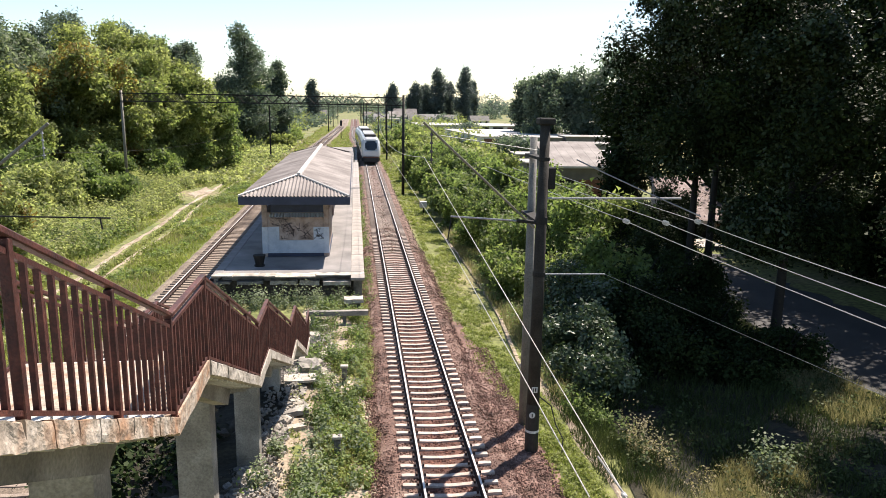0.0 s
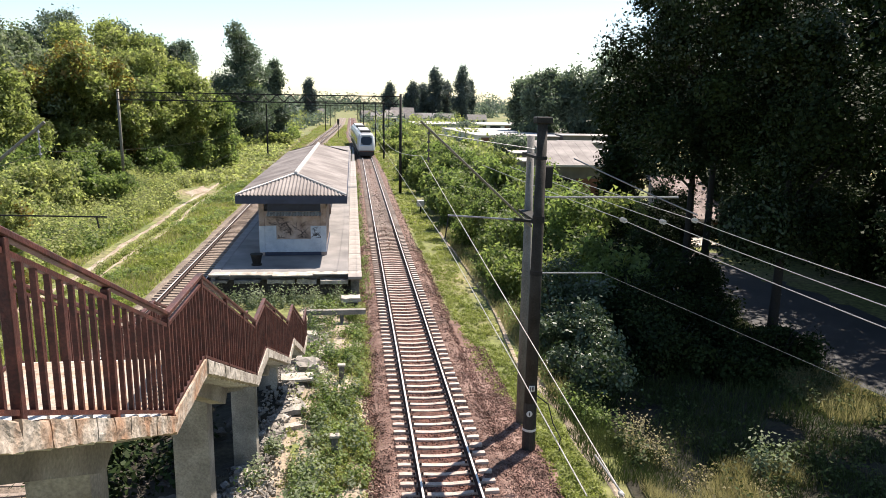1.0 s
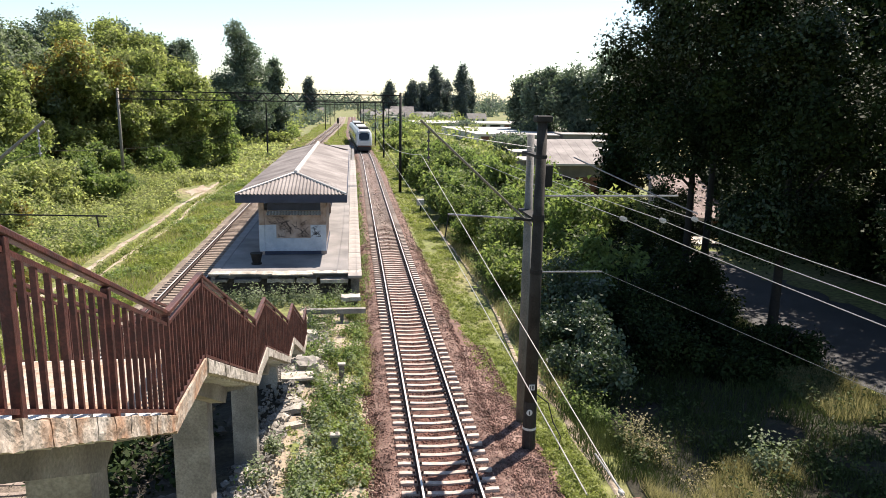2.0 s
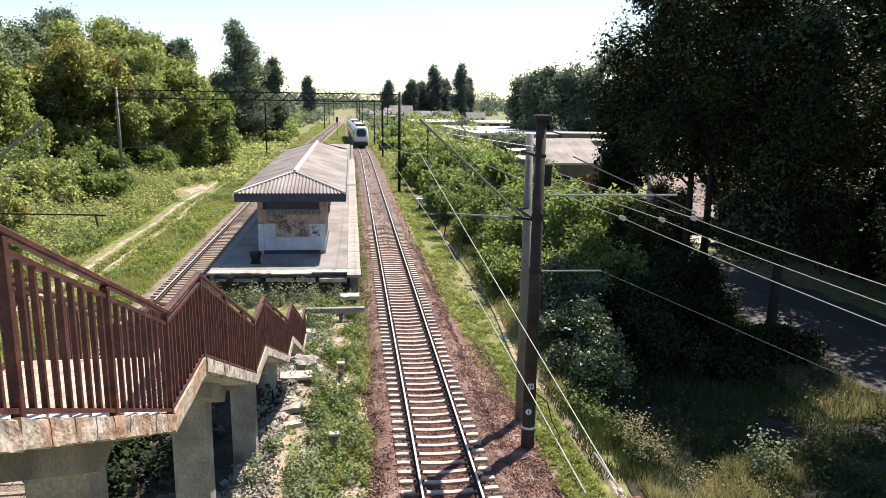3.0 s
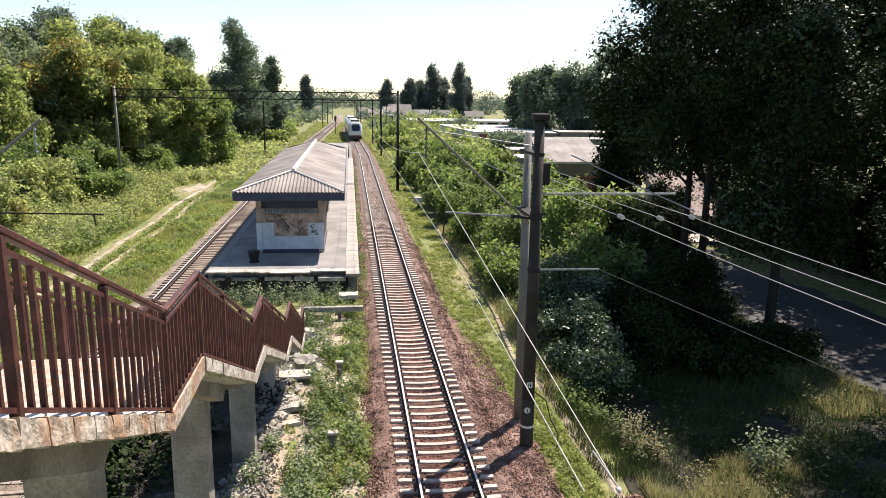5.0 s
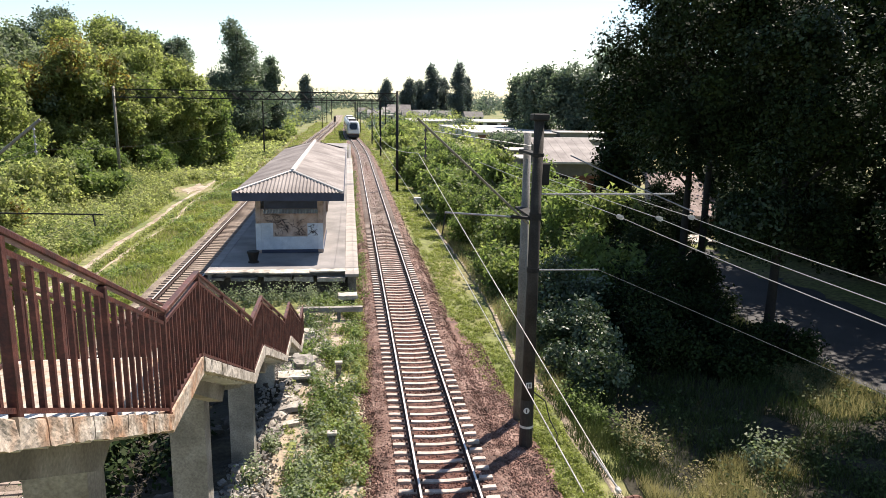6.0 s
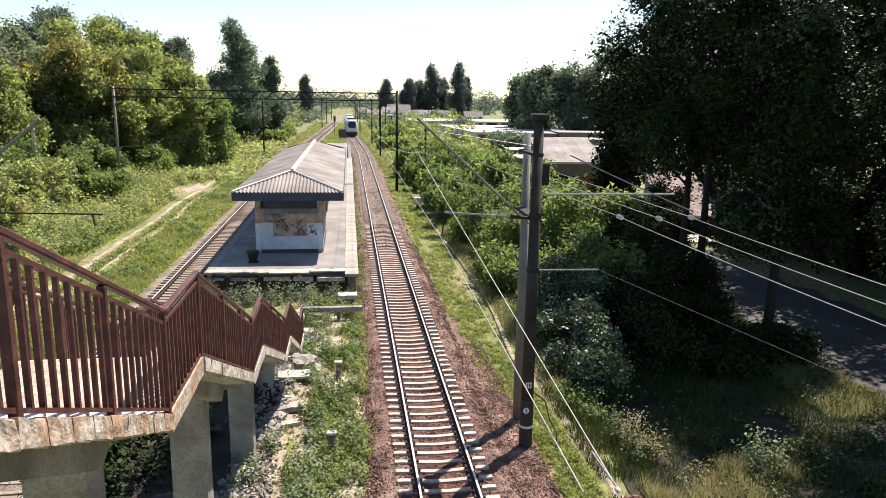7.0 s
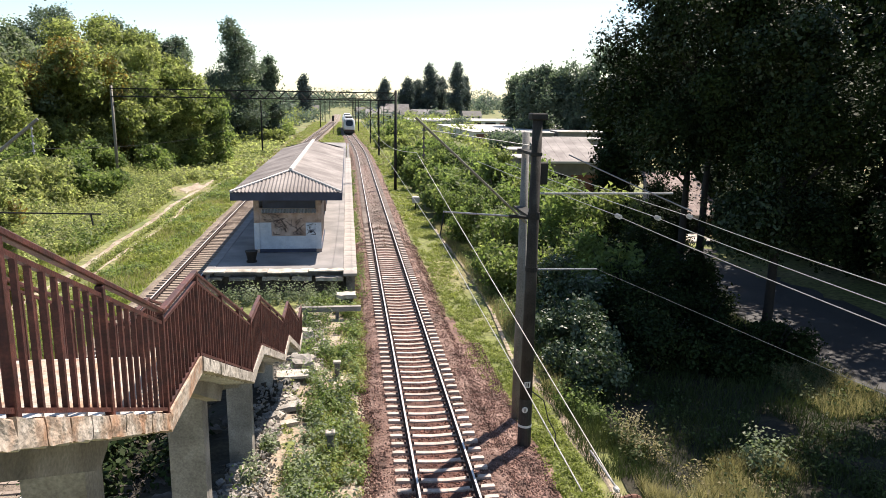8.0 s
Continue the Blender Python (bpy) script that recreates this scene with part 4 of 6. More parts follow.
wire("messenger_wire", sag((1.95, 20.4, 8.78), (2.72, 6.35, 6.4), 0.02, 6), 0.0065, "bright bronze messenger wire sloping under the bridge")
wire("messenger_wire", sag((1.95, 20.4, 8.78), (2.5, 84, 8.4), 1.1, 24), 0.008, "bright bronze messenger wire over the track")
wire("messenger_wire", sag((2.5, 84, 8.4), (2.0, 140, 8.2), 0.9, 16), 0.013, "bronze messenger wire over the distant track")
wire("contact_wire", [(2.42, 6.6, 6.28), (2.5, 10.5, 6.29), (2.66, 20.4, 6.3), (2.55, 84, 6.2), (2.3, 140, 6.2)], 0.009, "copper contact wire above the track")
wire("contact_wire", [(-8.9, 3, 6.1), (-8.9, 26, 6.15), (-9.3, 84, 6.1), (-9.3, 140, 6.1)], 0.006, "copper contact wire above the second track", M_STEEL_DARK)
wire("messenger_wire", sag((-10.4, 26, 8.4), (-9.3, 84, 8.4), 1.0, 20), 0.006, "dark messenger wire above the second track", M_STEEL_DARK)
wire("messenger_wire", sag((-10.4, 26, 8.4), (-9.5, -2, 7.4), 0.1, 8), 0.007, "dark messenger wire above the second track", M_STEEL_DARK)
for (x0, z0), (x1, z1) in (((7.85, 7.0), (6.82, 7.58)), ((9.08, 6.94), (6.78, 7.85)), ((10.09, 6.97), (6.74, 8.08))):
    w = wire("feeder_wire", sag((x0, 20, z0), (x1 - 0.25, 5.0, z1 + 0.15), 0.05, 8), 0.009, "bright aluminium feeder wire strung to the footbridge")
    d = Vector((x1 - x0, -12, z1 - z0)).normalized()
    a = Vector((x0, 20, z0))
    insulator(w, a + d * -0.05, a + d * 0.4, 3, 0.075)
    wire("feeder_wire", sag((x0, 20, z0), (x0 - 2.2, 20 + 11, z0 + 0.6), 0.02, 4), 0.012, "aluminium feeder wire beyond its insulators", M_STEEL)
wire("guy_wire", sag((6.4, 20.3, 8.75), (9.3, 18.2, 7.4), 0.02, 4), 0.02, "steel stay wire from the pole", M_STEEL)
wire("telephone_wire", [(7.5, 20.4, 5.28), (10.5, 10, 4.9)], 0.005, "thin grey wire over the shaded grass", M_STEEL)
ring = bmesh.new()
for i in range(16):
    a, b = 2 * math.pi * i / 16, 2 * math.pi * (i + 1) / 16
    tube(ring, (0.16 * math.cos(a), 0, 0.16 * math.sin(a)), (0.16 * math.cos(b), 0, 0.16 * math.sin(b)), 0.035, None, 6)
ring_ob = part("anchor_ring", ring, M_RUST, bpy.data.objects["messenger_wire"], "rusty round anchor ring")
ring_ob.matrix_basis = pose(2.83, 6.4, 6.2, 25, 0, 10)


part("strain_rod", tubes([(2.63, 7.0, 6.53), (2.72, 6.42, 6.41)], 0.011, 8), M_STEEL, bpy.data.objects["messenger_wire"], "thick steel strain fitting")
part("rod_clamp", bevelled(boxes((2.695, 2.745, 6.38, 6.46, 6.37, 6.42)), 0.01), M_PORCELAIN, bpy.data.objects["messenger_wire"], "pale clamp")


def signal(x, y, h, label):
    p = empty("signal", label, "railway signal", (x, y, -0.6))
    part("mast", tube(bmesh.new(), (0, 0, -0.2), (0, 0, h), 0.09, 0.08, 8), M_STEEL_DARK, p)
    part("head", bevelled(boxes((-0.3, 0.3, -0.2, 0.15, h - 1.3, h + 0.2)), 0.05), M_BLACK, p, "black signal head")
    for k in range(3):
        part("lens", tube(bmesh.new(), (0, -0.19, h - 1.05 + k * 0.5), (0, -0.27, h - 1.05 + k * 0.5), 0.12, 0.14, 10), M_GLASS_DARK, p)
    part("foot", bevelled(boxes((-0.3, 0.3, -0.3, 0.3, -0.3, 0.1)), 0.03), M_CONC, p)


signal(-3.9, 205, 5.2, "black railway signal mast between the tracks")
cab = empty("relay_cabinet", "small white relay cabinet beside the line", "cabinet", (-19.6, 182, ground_z(-19.6, 182)))
part("case", bevelled(boxes((-0.9, 0.9, -0.5, 0.5, 0.1, 1.9)), 0.04), M_WHITE, cab)
part("roof", bevelled(boxes((-1.0, 1.0, -0.6, 0.6, 1.902, 2.0)), 0.02), M_ROOF_PALE, cab)
part("plinth", boxes((-0.8, 0.8, -0.4, 0.4, -0.3, 0.098)), M_CONC_DARK, cab)
cab = empty("junction_box", "small pale trackside junction box on a post", "box", (6.5, 68.5, ground_z(6.5, 68.5)))
part("case", bevelled(boxes((-0.35, 0.35, -0.25, 0.25, 0.75, 1.35)), 0.03), M_WHITE, cab)
part("post", boxes((-0.06, 0.06, -0.06, 0.06, -0.2, 0.748)), M_STEEL_DARK, cab)

# ---- train ----
CAR, GAP = 24.0, 0.7


def car_body(bm, y0, y1, nose):
    """Body rings along y: rounded section, tapering at a nose on the y0 side."""
    sec = [(-1.42, 0.95), (-1.70, 1.35), (-1.72, 2.6), (-1.62, 3.55), (-1.30, 4.12), (-0.7, 4.32), (0.7, 4.32), (1.30, 4.12), (1.62, 3.55), (1.72, 2.6), (1.70, 1.35), (1.42, 0.95)]
    stations = [(y0 + 0.0, 0.84, 0.80), (y0 + 0.35, 0.93, 0.90), (y0 + 1.1, 1.0, 1.0), (y1, 1.0, 1.0)] if nose else [(y0, 1, 1), (y1, 1, 1)]
    rings = []
    for y, sx, sz in stations:
        rings.append([bm.verts.new((x * sx * 0.94, y + (0.55 * max(0, (z - 2.0) / 2.3) if (nose and y < y0 + 0.8) else 0), 0.95 + (z - 0.95) * (0.4 + 0.6 * sz if z > 2 else 1))) for x, z in sec])
    n = len(sec)
    for a, b in zip(rings, rings[1:]):
        for i in range(n):
            bm.faces.new((a[i], a[(i + 1) % n], b[(i + 1) % n], b[i]))
    bm.faces.new(rings[0][::-1])
    bm.faces.new(rings[-1])
    bmesh.ops.recalc_face_normals(bm, faces=bm.faces[:])
    return bm


def train_car(first):
    c = empty("train_car", "white electric multiple unit car with dark windscreen" if first else "white electric multiple unit car with dark roof equipment", "train car", group="train cars")
    body = part("body", bevelled(car_body(bmesh.new(), 0, CAR, first), 0.03), M_TRAIN_SIDE, c, "grey painted body")
    part("underframe", boxes((-1.45, 1.45, 0.5, CAR - 0.4, 0.35, 0.94)), M_TRAIN_DARK, c, "dark underframe skirts")
    for y in (3.6, CAR - 3.6):
        for dy in (-1.2, 1.2):
            for x in (-0.8, 0.8):
                part("wheel", tube(bmesh.new(), (x - 0.07, y + dy, 0.46), (x + 0.07, y + dy, 0.46), 0.46, 0.46, 16), M_TRAIN_DARK, c)
    for y, l, h in ((2.8, 3.2, 0.42), (8.5, 4.2, 0.36), (14.5, 4.0, 0.40), (20, 2.6, 0.36)):
        part("roof_unit", bevelled(boxes((-0.95, 0.95, y, y + l, 4.30, 4.30 + h)), 0.08), M_TRAIN_DARK if l < 4 else M_TRAIN, c, "roof equipment box")
    for side in (-1, 1):
        for k in range(9):
            y = 2.6 + k * 2.4
            part("window", boxes((side * 1.61 - 0.02, side * 1.61 + 0.02, y, y + 2.1, 2.05, 3.25)), M_GLASS_DARK, c)
        part("band", boxes((side * 1.615 - 0.012, side * 1.615 + 0.012, 1.5, CAR - 0.2, 1.45, 1.75)), M_TRAIN_BLUE, c, "blue stripe")
    if first:
        m = Matrix.Translation((0, -0.03, 2.1)) @ Matrix.Rotation(math.atan2(0.55, 2.0) * -0.95, 4, 'X')
        b = bmesh.new()
        box(b, -0.98, 0.98, -0.06, 0.09, 0.16, 1.66, m)
        bmesh.ops.bevel(b, geom=[e for e in b.edges if abs((e.verts[0].co - e.verts[1].co).y) > 0.1 and abs((e.verts[0].co - e.verts[1].co).z) < 0.2], offset=0.28, segments=3, affect='EDGES')
        part("windscreen", b, M_GLASS_DARK, c, "dark raked windscreen")
        part("front_band", bevelled(boxes((-1.42, 1.42, -0.10, 0.4, 1.22, 2.22)), 0.14), M_TRAIN, c, "white lower front")
        part("bumper_band", bevelled(boxes((-1.3, 1.3, -0.14, 0.3, 1.0, 1.2)), 0.04), M_RUST, c, "reddish bumper stripe")
        for x, lean in ((-1.2, 7), (1.2, -7)):
            b = bmesh.new()
            box(b, -0.24, 0.24, -0.04, 0.5, 0.02, 2.0, m @ Matrix.Translation((x, 0, 0)) @ Matrix.Rotation(radians(lean), 4, 'Y'))
            part("front_pillar", bevelled(b, 0.12), M_TRAIN, c, "white windscreen surround")
        b = bmesh.new()
        box(b, -1.0, 1.0, -0.04, 0.5, 1.66, 2.12, m)
        part("front_brow", bevelled(b, 0.14), M_TRAIN, c, "white brow above the windscreen")
        part("coupler_skirt", bevelled(boxes((-1.25, 1.25, -0.25, 0.8, 0.25, 1.02)), 0.08), M_TRAIN_DARK, c, "black coupler skirt")
        for x in (-1.05, 1.05):
            part("tail_lamp", bevelled(boxes((x - 0.13, x + 0.13, -0.05, 0.1, 1.68, 1.84)), 0.02), M_GLASS_DARK, c)
    return c


def car_pose(s):
    """Pose of a car whose rear end stands at s metres along the line."""
    a, b = Vector((2.596 + bend(s)[0], s, 0)), Vector((2.596 + bend(s + CAR)[0], s + CAR, 0))
    d = b - a
    return pose(a.x, a.y, 0, 0, 0, math.degrees(math.atan2(-d.x, d.y)))


def train_at(t):
    return 120.4 + 11.35 * t - 0.19 * t * t


CARS = [train_car(True)] + [train_car(False)]


# ---- buildings ----
def garage_row(x0, y0, w, d, h, n, label, roof_mat, wall_mat, z=-0.9, turn=0):
    g = empty("garage_block", label, "garages", (x0, y0, z), group="garage blocks")
    g.matrix_basis = pose(x0, y0, z, 0, 0, turn)
    part("wall", boxes((0, w, 0, d, 0, h)), wall_mat, g)
    part("roof", bevelled(boxes((-0.25, w + 0.25, -0.3, d + 0.3, h + 0.002, h + 0.2)), 0.03), roof_mat, g, "flat pale roofing")
    for i in range(n):
        x = (i + 0.5) * w / n
        part("garage_door", boxes((x - w / n * 0.36, x + w / n * 0.36, -0.05, 0.05, 0.05, min(2.2, h - 0.4))), M_STEEL_DARK if i % 3 else M_RUST, g)
    return g


def lean_to(x0, y0, w, d, z0, z1, label, wall_mat, roof_mat):
    g = empty("lean_to_shed", label, "shed", (x0, y0, -0.95))
    part("wall", prism(bmesh.new(), [(0, 0), (d, 0), (d, z1 + 0.9), (0, z0 + 0.9)], 0, w), wall_mat, g, "plastered wall")
    n = 7
    for i in range(n):
        xa, xb = -0.3 + (w + 0.6) * i / n, -0.3 + (w + 0.6) * (i + 1) / n - 0.02
        bm = prism(bmesh.new(), [(-0.4, z0 + 0.86), (d + 0.3, z1 + 0.98), (d + 0.3, z1 + 1.06), (-0.4, z0 + 0.94)], xa, xb)
        part("roof_sheet", bm, roof_mat, g, "weathered roofing sheet")
    part("eaves_board", boxes((-0.35, w + 0.35, -0.46, -0.41, z0 + 0.72, z0 + 0.98)), M_ROOF_LIGHT, g, "pale eaves board")
    part("door", boxes((1.0, 2.8, -0.05, 0.05, 0.0, min(2.2, z0 + 0.6))), M_STEEL_DARK, g)
    part("door", boxes((3.4, w - 0.6, -0.05, 0.05, 0.0, min(2.2, z0 + 0.6))), M_RUST, g)


lean_to(23.8, 85, 7.4, 8, 2.9, 5.3, "shed with a weathered brownish mono-pitch roof", M_WALL_GREY, M_ROOF)
for x0, y0, w, d, h, n, turn in ((24, 99, 7, 6, 2.9, 2, 2), (31.4, 99.6, 8, 6, 3.2, 3, 2), (27, 118, 9, 6, 2.7, 3, -2), (36.6, 118.3, 11, 6, 3.1, 3, -2), (31, 141, 12, 7, 2.8, 4, 3), (43.6, 142, 12, 7, 3.2, 4, 3), (36, 172, 14, 9, 3.0, 4, -3), (51, 171, 14, 9, 3.3, 4, -3)):
    garage_row(x0, y0, w, d, h, n, "row of garages with flat grey roofs", M_ROOF_PALE, M_WALL_GREY, turn=turn)
garage_row(33.0, 188, 42, 50, 2.3, 8, "wide pale-roofed storage hall", M_ROOF_LIGHT, M_WHITE, turn=4)
garage_row(24.0, 280, 52, 30, 2.2, 9, "distant pale-roofed hall behind the garages", M_ROOF_LIGHT, M_WHITE)
garage_row(12.0, 345, 9, 8, 2.8, 3, "distant low whitewashed brick building", M_ROOF_PALE, M_WHITE)
lean_to(28.0, 58.5, 4.6, 6.5, 0.6, 3.6, "low shed with a sunlit pinkish sheet roof behind the trees", M_WALL_PINK, M_ROOF_RUSTY)
# pale strip laid as the patch of sunlight on the ground
ribbon("concrete_pad", lambda y: 28.2, lambda y: 1.7, np.arange(54.0, 57.6, 0.4), lambda x, y: -0.93, M_CONC_LIGHT, "pale sheet painted as sunlit ground before the shed", "pavement", 0.08)


def house(x, y, w, d, h, turn, roof_mat, label):
    b = empty("house", label, "house", (x, y, -0.8), group="far houses")
    b.matrix_basis = pose(x, y, -0.8, 0, 0, turn)
    part("wall", boxes((-w / 2, w / 2, -d / 2, d / 2, 0, h)), M_WHITE, b)
    bm = prism(bmesh.new(), [(-d / 2 - 0.4, h), (d / 2 + 0.4, h), (0, h + d * 0.42)], -w / 2 - 0.3, w / 2 + 0.3)
    part("roof", bm, roof_mat, b)
    for k in range(3):
        xx = -w / 2 + (k + 0.5) * w / 3
        part("window", boxes((xx - 0.5, xx + 0.5, -d / 2 - 0.04, -d / 2 + 0.04, 1.0, 2.3)), M_GLASS_DARK, b)


house(22, 385, 9, 7, 3.0, 8, M_ROOF, "distant white house with a grey gable roof")
house(27, 395, 12, 9, 3.4, -12, M_ROOF, "distant white house with a grey gable roof")
for x, y, w, turn in ((13, 365, 7, -6), (10, 430, 10, 14), (30, 360, 8, 5), (38, 372, 10, -8), (46, 365, 9, 12), (17, 410, 7, -15), (60, 350, 9, 6), (-24, 480, 11, 8)):
    house(x, y, w, 6, 2.3, turn, M_WALL_GREY if turn > 0 else M_ROOF_PALE, "distant pale house with a low gable roof")
house(-34, 180, 6, 5, 2.4, 20, M_ROOF_PALE, "small pale house among the trees")


# ---- trees ----
def trunk(parent, h, r, limbs, seed, lean=0.0):
    rng = random.Random(seed)
    bm = bmesh.new()
    rings = []
    for z, x, q in ((-0.3, 0, 1.15), (h * 0.08, 0, 0.95), (h * 0.35, lean * h * 0.3, 0.7), (h * 0.75, lean * h * 0.5, 0.22)):
        rings.append([bm.verts.new((x + q * r * math.cos(a), q * r * math.sin(a), z)) for a in [math.pi * k / 4 for k in range(8)]])
    for a, b in zip(rings, rings[1:]):
        for k in range(8):
            bm.faces.new((a[k], a[(k + 1) % 8], b[(k + 1) % 8], b[k]))
    stem = part("trunk", bm, M_BARK, parent, "dark bark trunk", smooth=True)
    for _ in range(limbs):
        t = rng.uniform(0.3, 0.7)
        a = rng.random() * 6.28
        p = Vector((lean * h * t * 0.7, 0, h * t))
        e = p + Vector((math.cos(a) * h * 0.15, math.sin(a) * h * 0.15, h * rng.uniform(0.1, 0.24)))
        part("limb", tube(bmesh.new(), p, e, r * 0.34, r * 0.08, 5), M_BARK, stem)
    return stem


def broadleaf(name, x, y, h, spread_r, mat, count, size, seed, label, low=0.18, mats=None, blobs=12, shell=0.55, droop=0.0, clump=(0.20, 0.40)):
    t = empty(name, label, "tree", (x, y, ground_z(x, y)))
    rng = random.Random(seed)
    trunk(t, h, 0.009 * h + 0.07, 5, seed)
    cs, rs = [], []
    for i in range(blobs):
        u = rng.random()
        zz = h * (low + (0.92 - low) * u)
        prof = math.sin(math.pi * min(1, 0.18 + 0.78 * (zz / h - low) / (1 - low))) ** 0.7
        a = rng.random() * 6.28
        rad = spread_r * prof * rng.uniform(0.30, 0.85)
        cs.append((math.cos(a) * rad, math.sin(a) * rad, zz))
        rs.append(spread_r * rng.uniform(*clump))
    cs.append((0, 0, h * 0.55))
    rs.append(spread_r * 0.42)
    leaf_cloud("crown", cs, rs, count, size, mat, t, shell, seed, droop, lumps=13)
    for k, (m2, part_n) in enumerate(mats or ()):
        leaf_cloud("crown", [cs[i] for i in range(k, len(cs), 3)], [rs[i] * 1.05 for i in range(k, len(rs), 3)], part_n, size, m2, t, 0.7, seed + 50 + k, droop, lumps=7)
    return t


def poplar(x, y, h, r, count, size, seed, mat=None, label="tall columnar dark green poplar"):
    t = empty("poplar", label, "tree", (x, y, ground_z(x, y)), group="poplars")
    rng = random.Random(seed)
    trunk(t, h, 0.4, 5, seed)
    cs, rs = [], []
    for i in range(22):
        u = (i + 0.5) / 22
        prof = (math.sin(math.pi * (0.14 + 0.80 * u)) ** 0.55) * (1.0 - 0.12 * u) if mat else min(1.0, 0.72 + u) * (1.0 - 0.86 * max(0.0, u - 0.18) ** 1.25)
        a = rng.random() * 6.28
        rad = r * 0.45 * prof * rng.uniform(0.5, 1.3)
        cs.append((math.cos(a) * rad, math.sin(a) * rad, h * (0.06 + 0.90 * u)))
        rs.append((r * 0.66 * prof, r * 0.66 * prof, h * 0.075))
    leaf_cloud("crown", cs, rs, count, size, mat or M_LEAF_POPLAR_HAZE, t, 0.5, seed, ragged=0.14)
    return t


# trees beyond the meadow
for k, (x, y, h, r, mat, extra, label) in enumerate((
        (-41, 86, 13, 7.5, M_LEAF_WOOD, None, "broad yellow-green tree at the meadow's edge"),
        (-35, 100, 16.5, 7.5, M_LEAF_WOOD, ((M_LEAF_RUST, 12000),), "broad tree with rust-tinged crown"),
        (-43, 98, 17.5, 7.5, M_LEAF_WILLOW, None, "silvery green broad willow tree"),
        (-52, 96, 18.5, 8, M_LEAF_WILLOW, None, "silvery green broad willow tree"),
        (-29.5, 108, 16.5, 6, M_LEAF_WOOD, ((M_LEAF, 9000),), "broad dark green tree with sunlit top"),
        (-33, 118, 20.2, 8, M_LEAF_WOOD, ((M_LEAF_WOOD, 14000),), "tall broad green tree with sunlit top"),
        (-26.5, 124, 12.5, 5, M_LEAF, ((M_LEAF_WOOD, 8000),), "broad green tree at the wood's edge"),
        (-40, 118, 20.5, 8, M_LEAF_WOOD, ((M_LEAF_RUST, 2500),), "tall yellow-green tree at the wood's edge"),
        (-30.5, 132, 19.5, 5.5, M_LEAF_POPLAR_HAZE, ((M_LEAF_WOOD, 8000),), "broad green tree at the wood's edge"),
        (-49, 130, 23, 8, M_LEAF_POPLAR_HAZE, None, "tall green tree behind the willows"),
        (-60, 132, 24, 9, M_LEAF_POPLAR_HAZE, None, "tall green tree behind the willows"),
        (-25.2, 113, 15.5, 5.2, M_LEAF_WOOD, ((M_LEAF, 9000),), "rounded green tree at the wood's edge"),
        (-30.0, 113, 18.5, 6.0, M_LEAF_WOOD, ((M_LEAF, 12000),), "tall yellow-green tree at the wood's edge"),
        (-22.0, 118, 11.5, 4.2, M_LEAF, ((M_LEAF_WOOD, 9000),), "low rounded tree at the wood's edge"),
        (-37.0, 104, 15.5, 6.0, M_LEAF_WOOD, ((M_LEAF_RUST, 14000),), "broad tree with rust-tinged crown"),
        (-17.2, 36.6, 7.4, 1.7, M_LEAF_LIME, ((M_LEAF_RUST, 5000),), "slim young tree with yellowing leaves"),
        (-41.5, 136, 23.5, 5, M_LEAF_POPLAR_HAZE, None, "dark crown rising behind the wood's edge"),
        (-36.0, 136, 21.5, 4.5, M_LEAF_POPLAR_HAZE, None, "dark crown rising behind the wood's edge"),
        (-24.0, 190, 13, 6, M_LEAF_WILLOW, None, "pale green tree beside the line"),
        (-29, 205, 16, 8, M_LEAF, None, "green tree standing beside the line"))):
    broadleaf("tree", x, y, h, r * 1.12, mat, 46000 if y > 50 else 14000, 0.36 if y > 50 else 0.18, 20 + k, label, low=0.04, mats=extra, blobs=64, clump=(0.13, 0.27))
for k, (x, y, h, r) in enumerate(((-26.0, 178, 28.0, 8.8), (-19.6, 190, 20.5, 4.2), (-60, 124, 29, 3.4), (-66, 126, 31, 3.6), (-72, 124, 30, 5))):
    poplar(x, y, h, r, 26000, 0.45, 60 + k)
for k, (x, y, h, r) in enumerate(((-23, 400, 21.5, 4.8), (21.5, 420, 20.5, 5.2), (34.5, 425, 21.5, 6.5), (49, 430, 31, 7), (64, 425, 32, 7.5), (56, 440, 23, 9), (43, 440, 21, 7), (71, 440, 24, 5))):
    poplar(x, y, h, r * 0.82, 12000, 0.7, 80 + k, M_LEAF_SPIRE_HAZE, "distant columnar poplar tinted blue as haze")
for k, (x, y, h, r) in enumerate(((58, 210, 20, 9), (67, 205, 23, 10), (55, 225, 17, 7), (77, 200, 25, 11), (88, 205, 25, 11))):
    broadleaf("tree", x, y, h, r, M_LEAF_POPLAR_HAZE, 14000, 0.8, 100 + k, "broad dark green tree behind the garages", low=0.03, blobs=18)


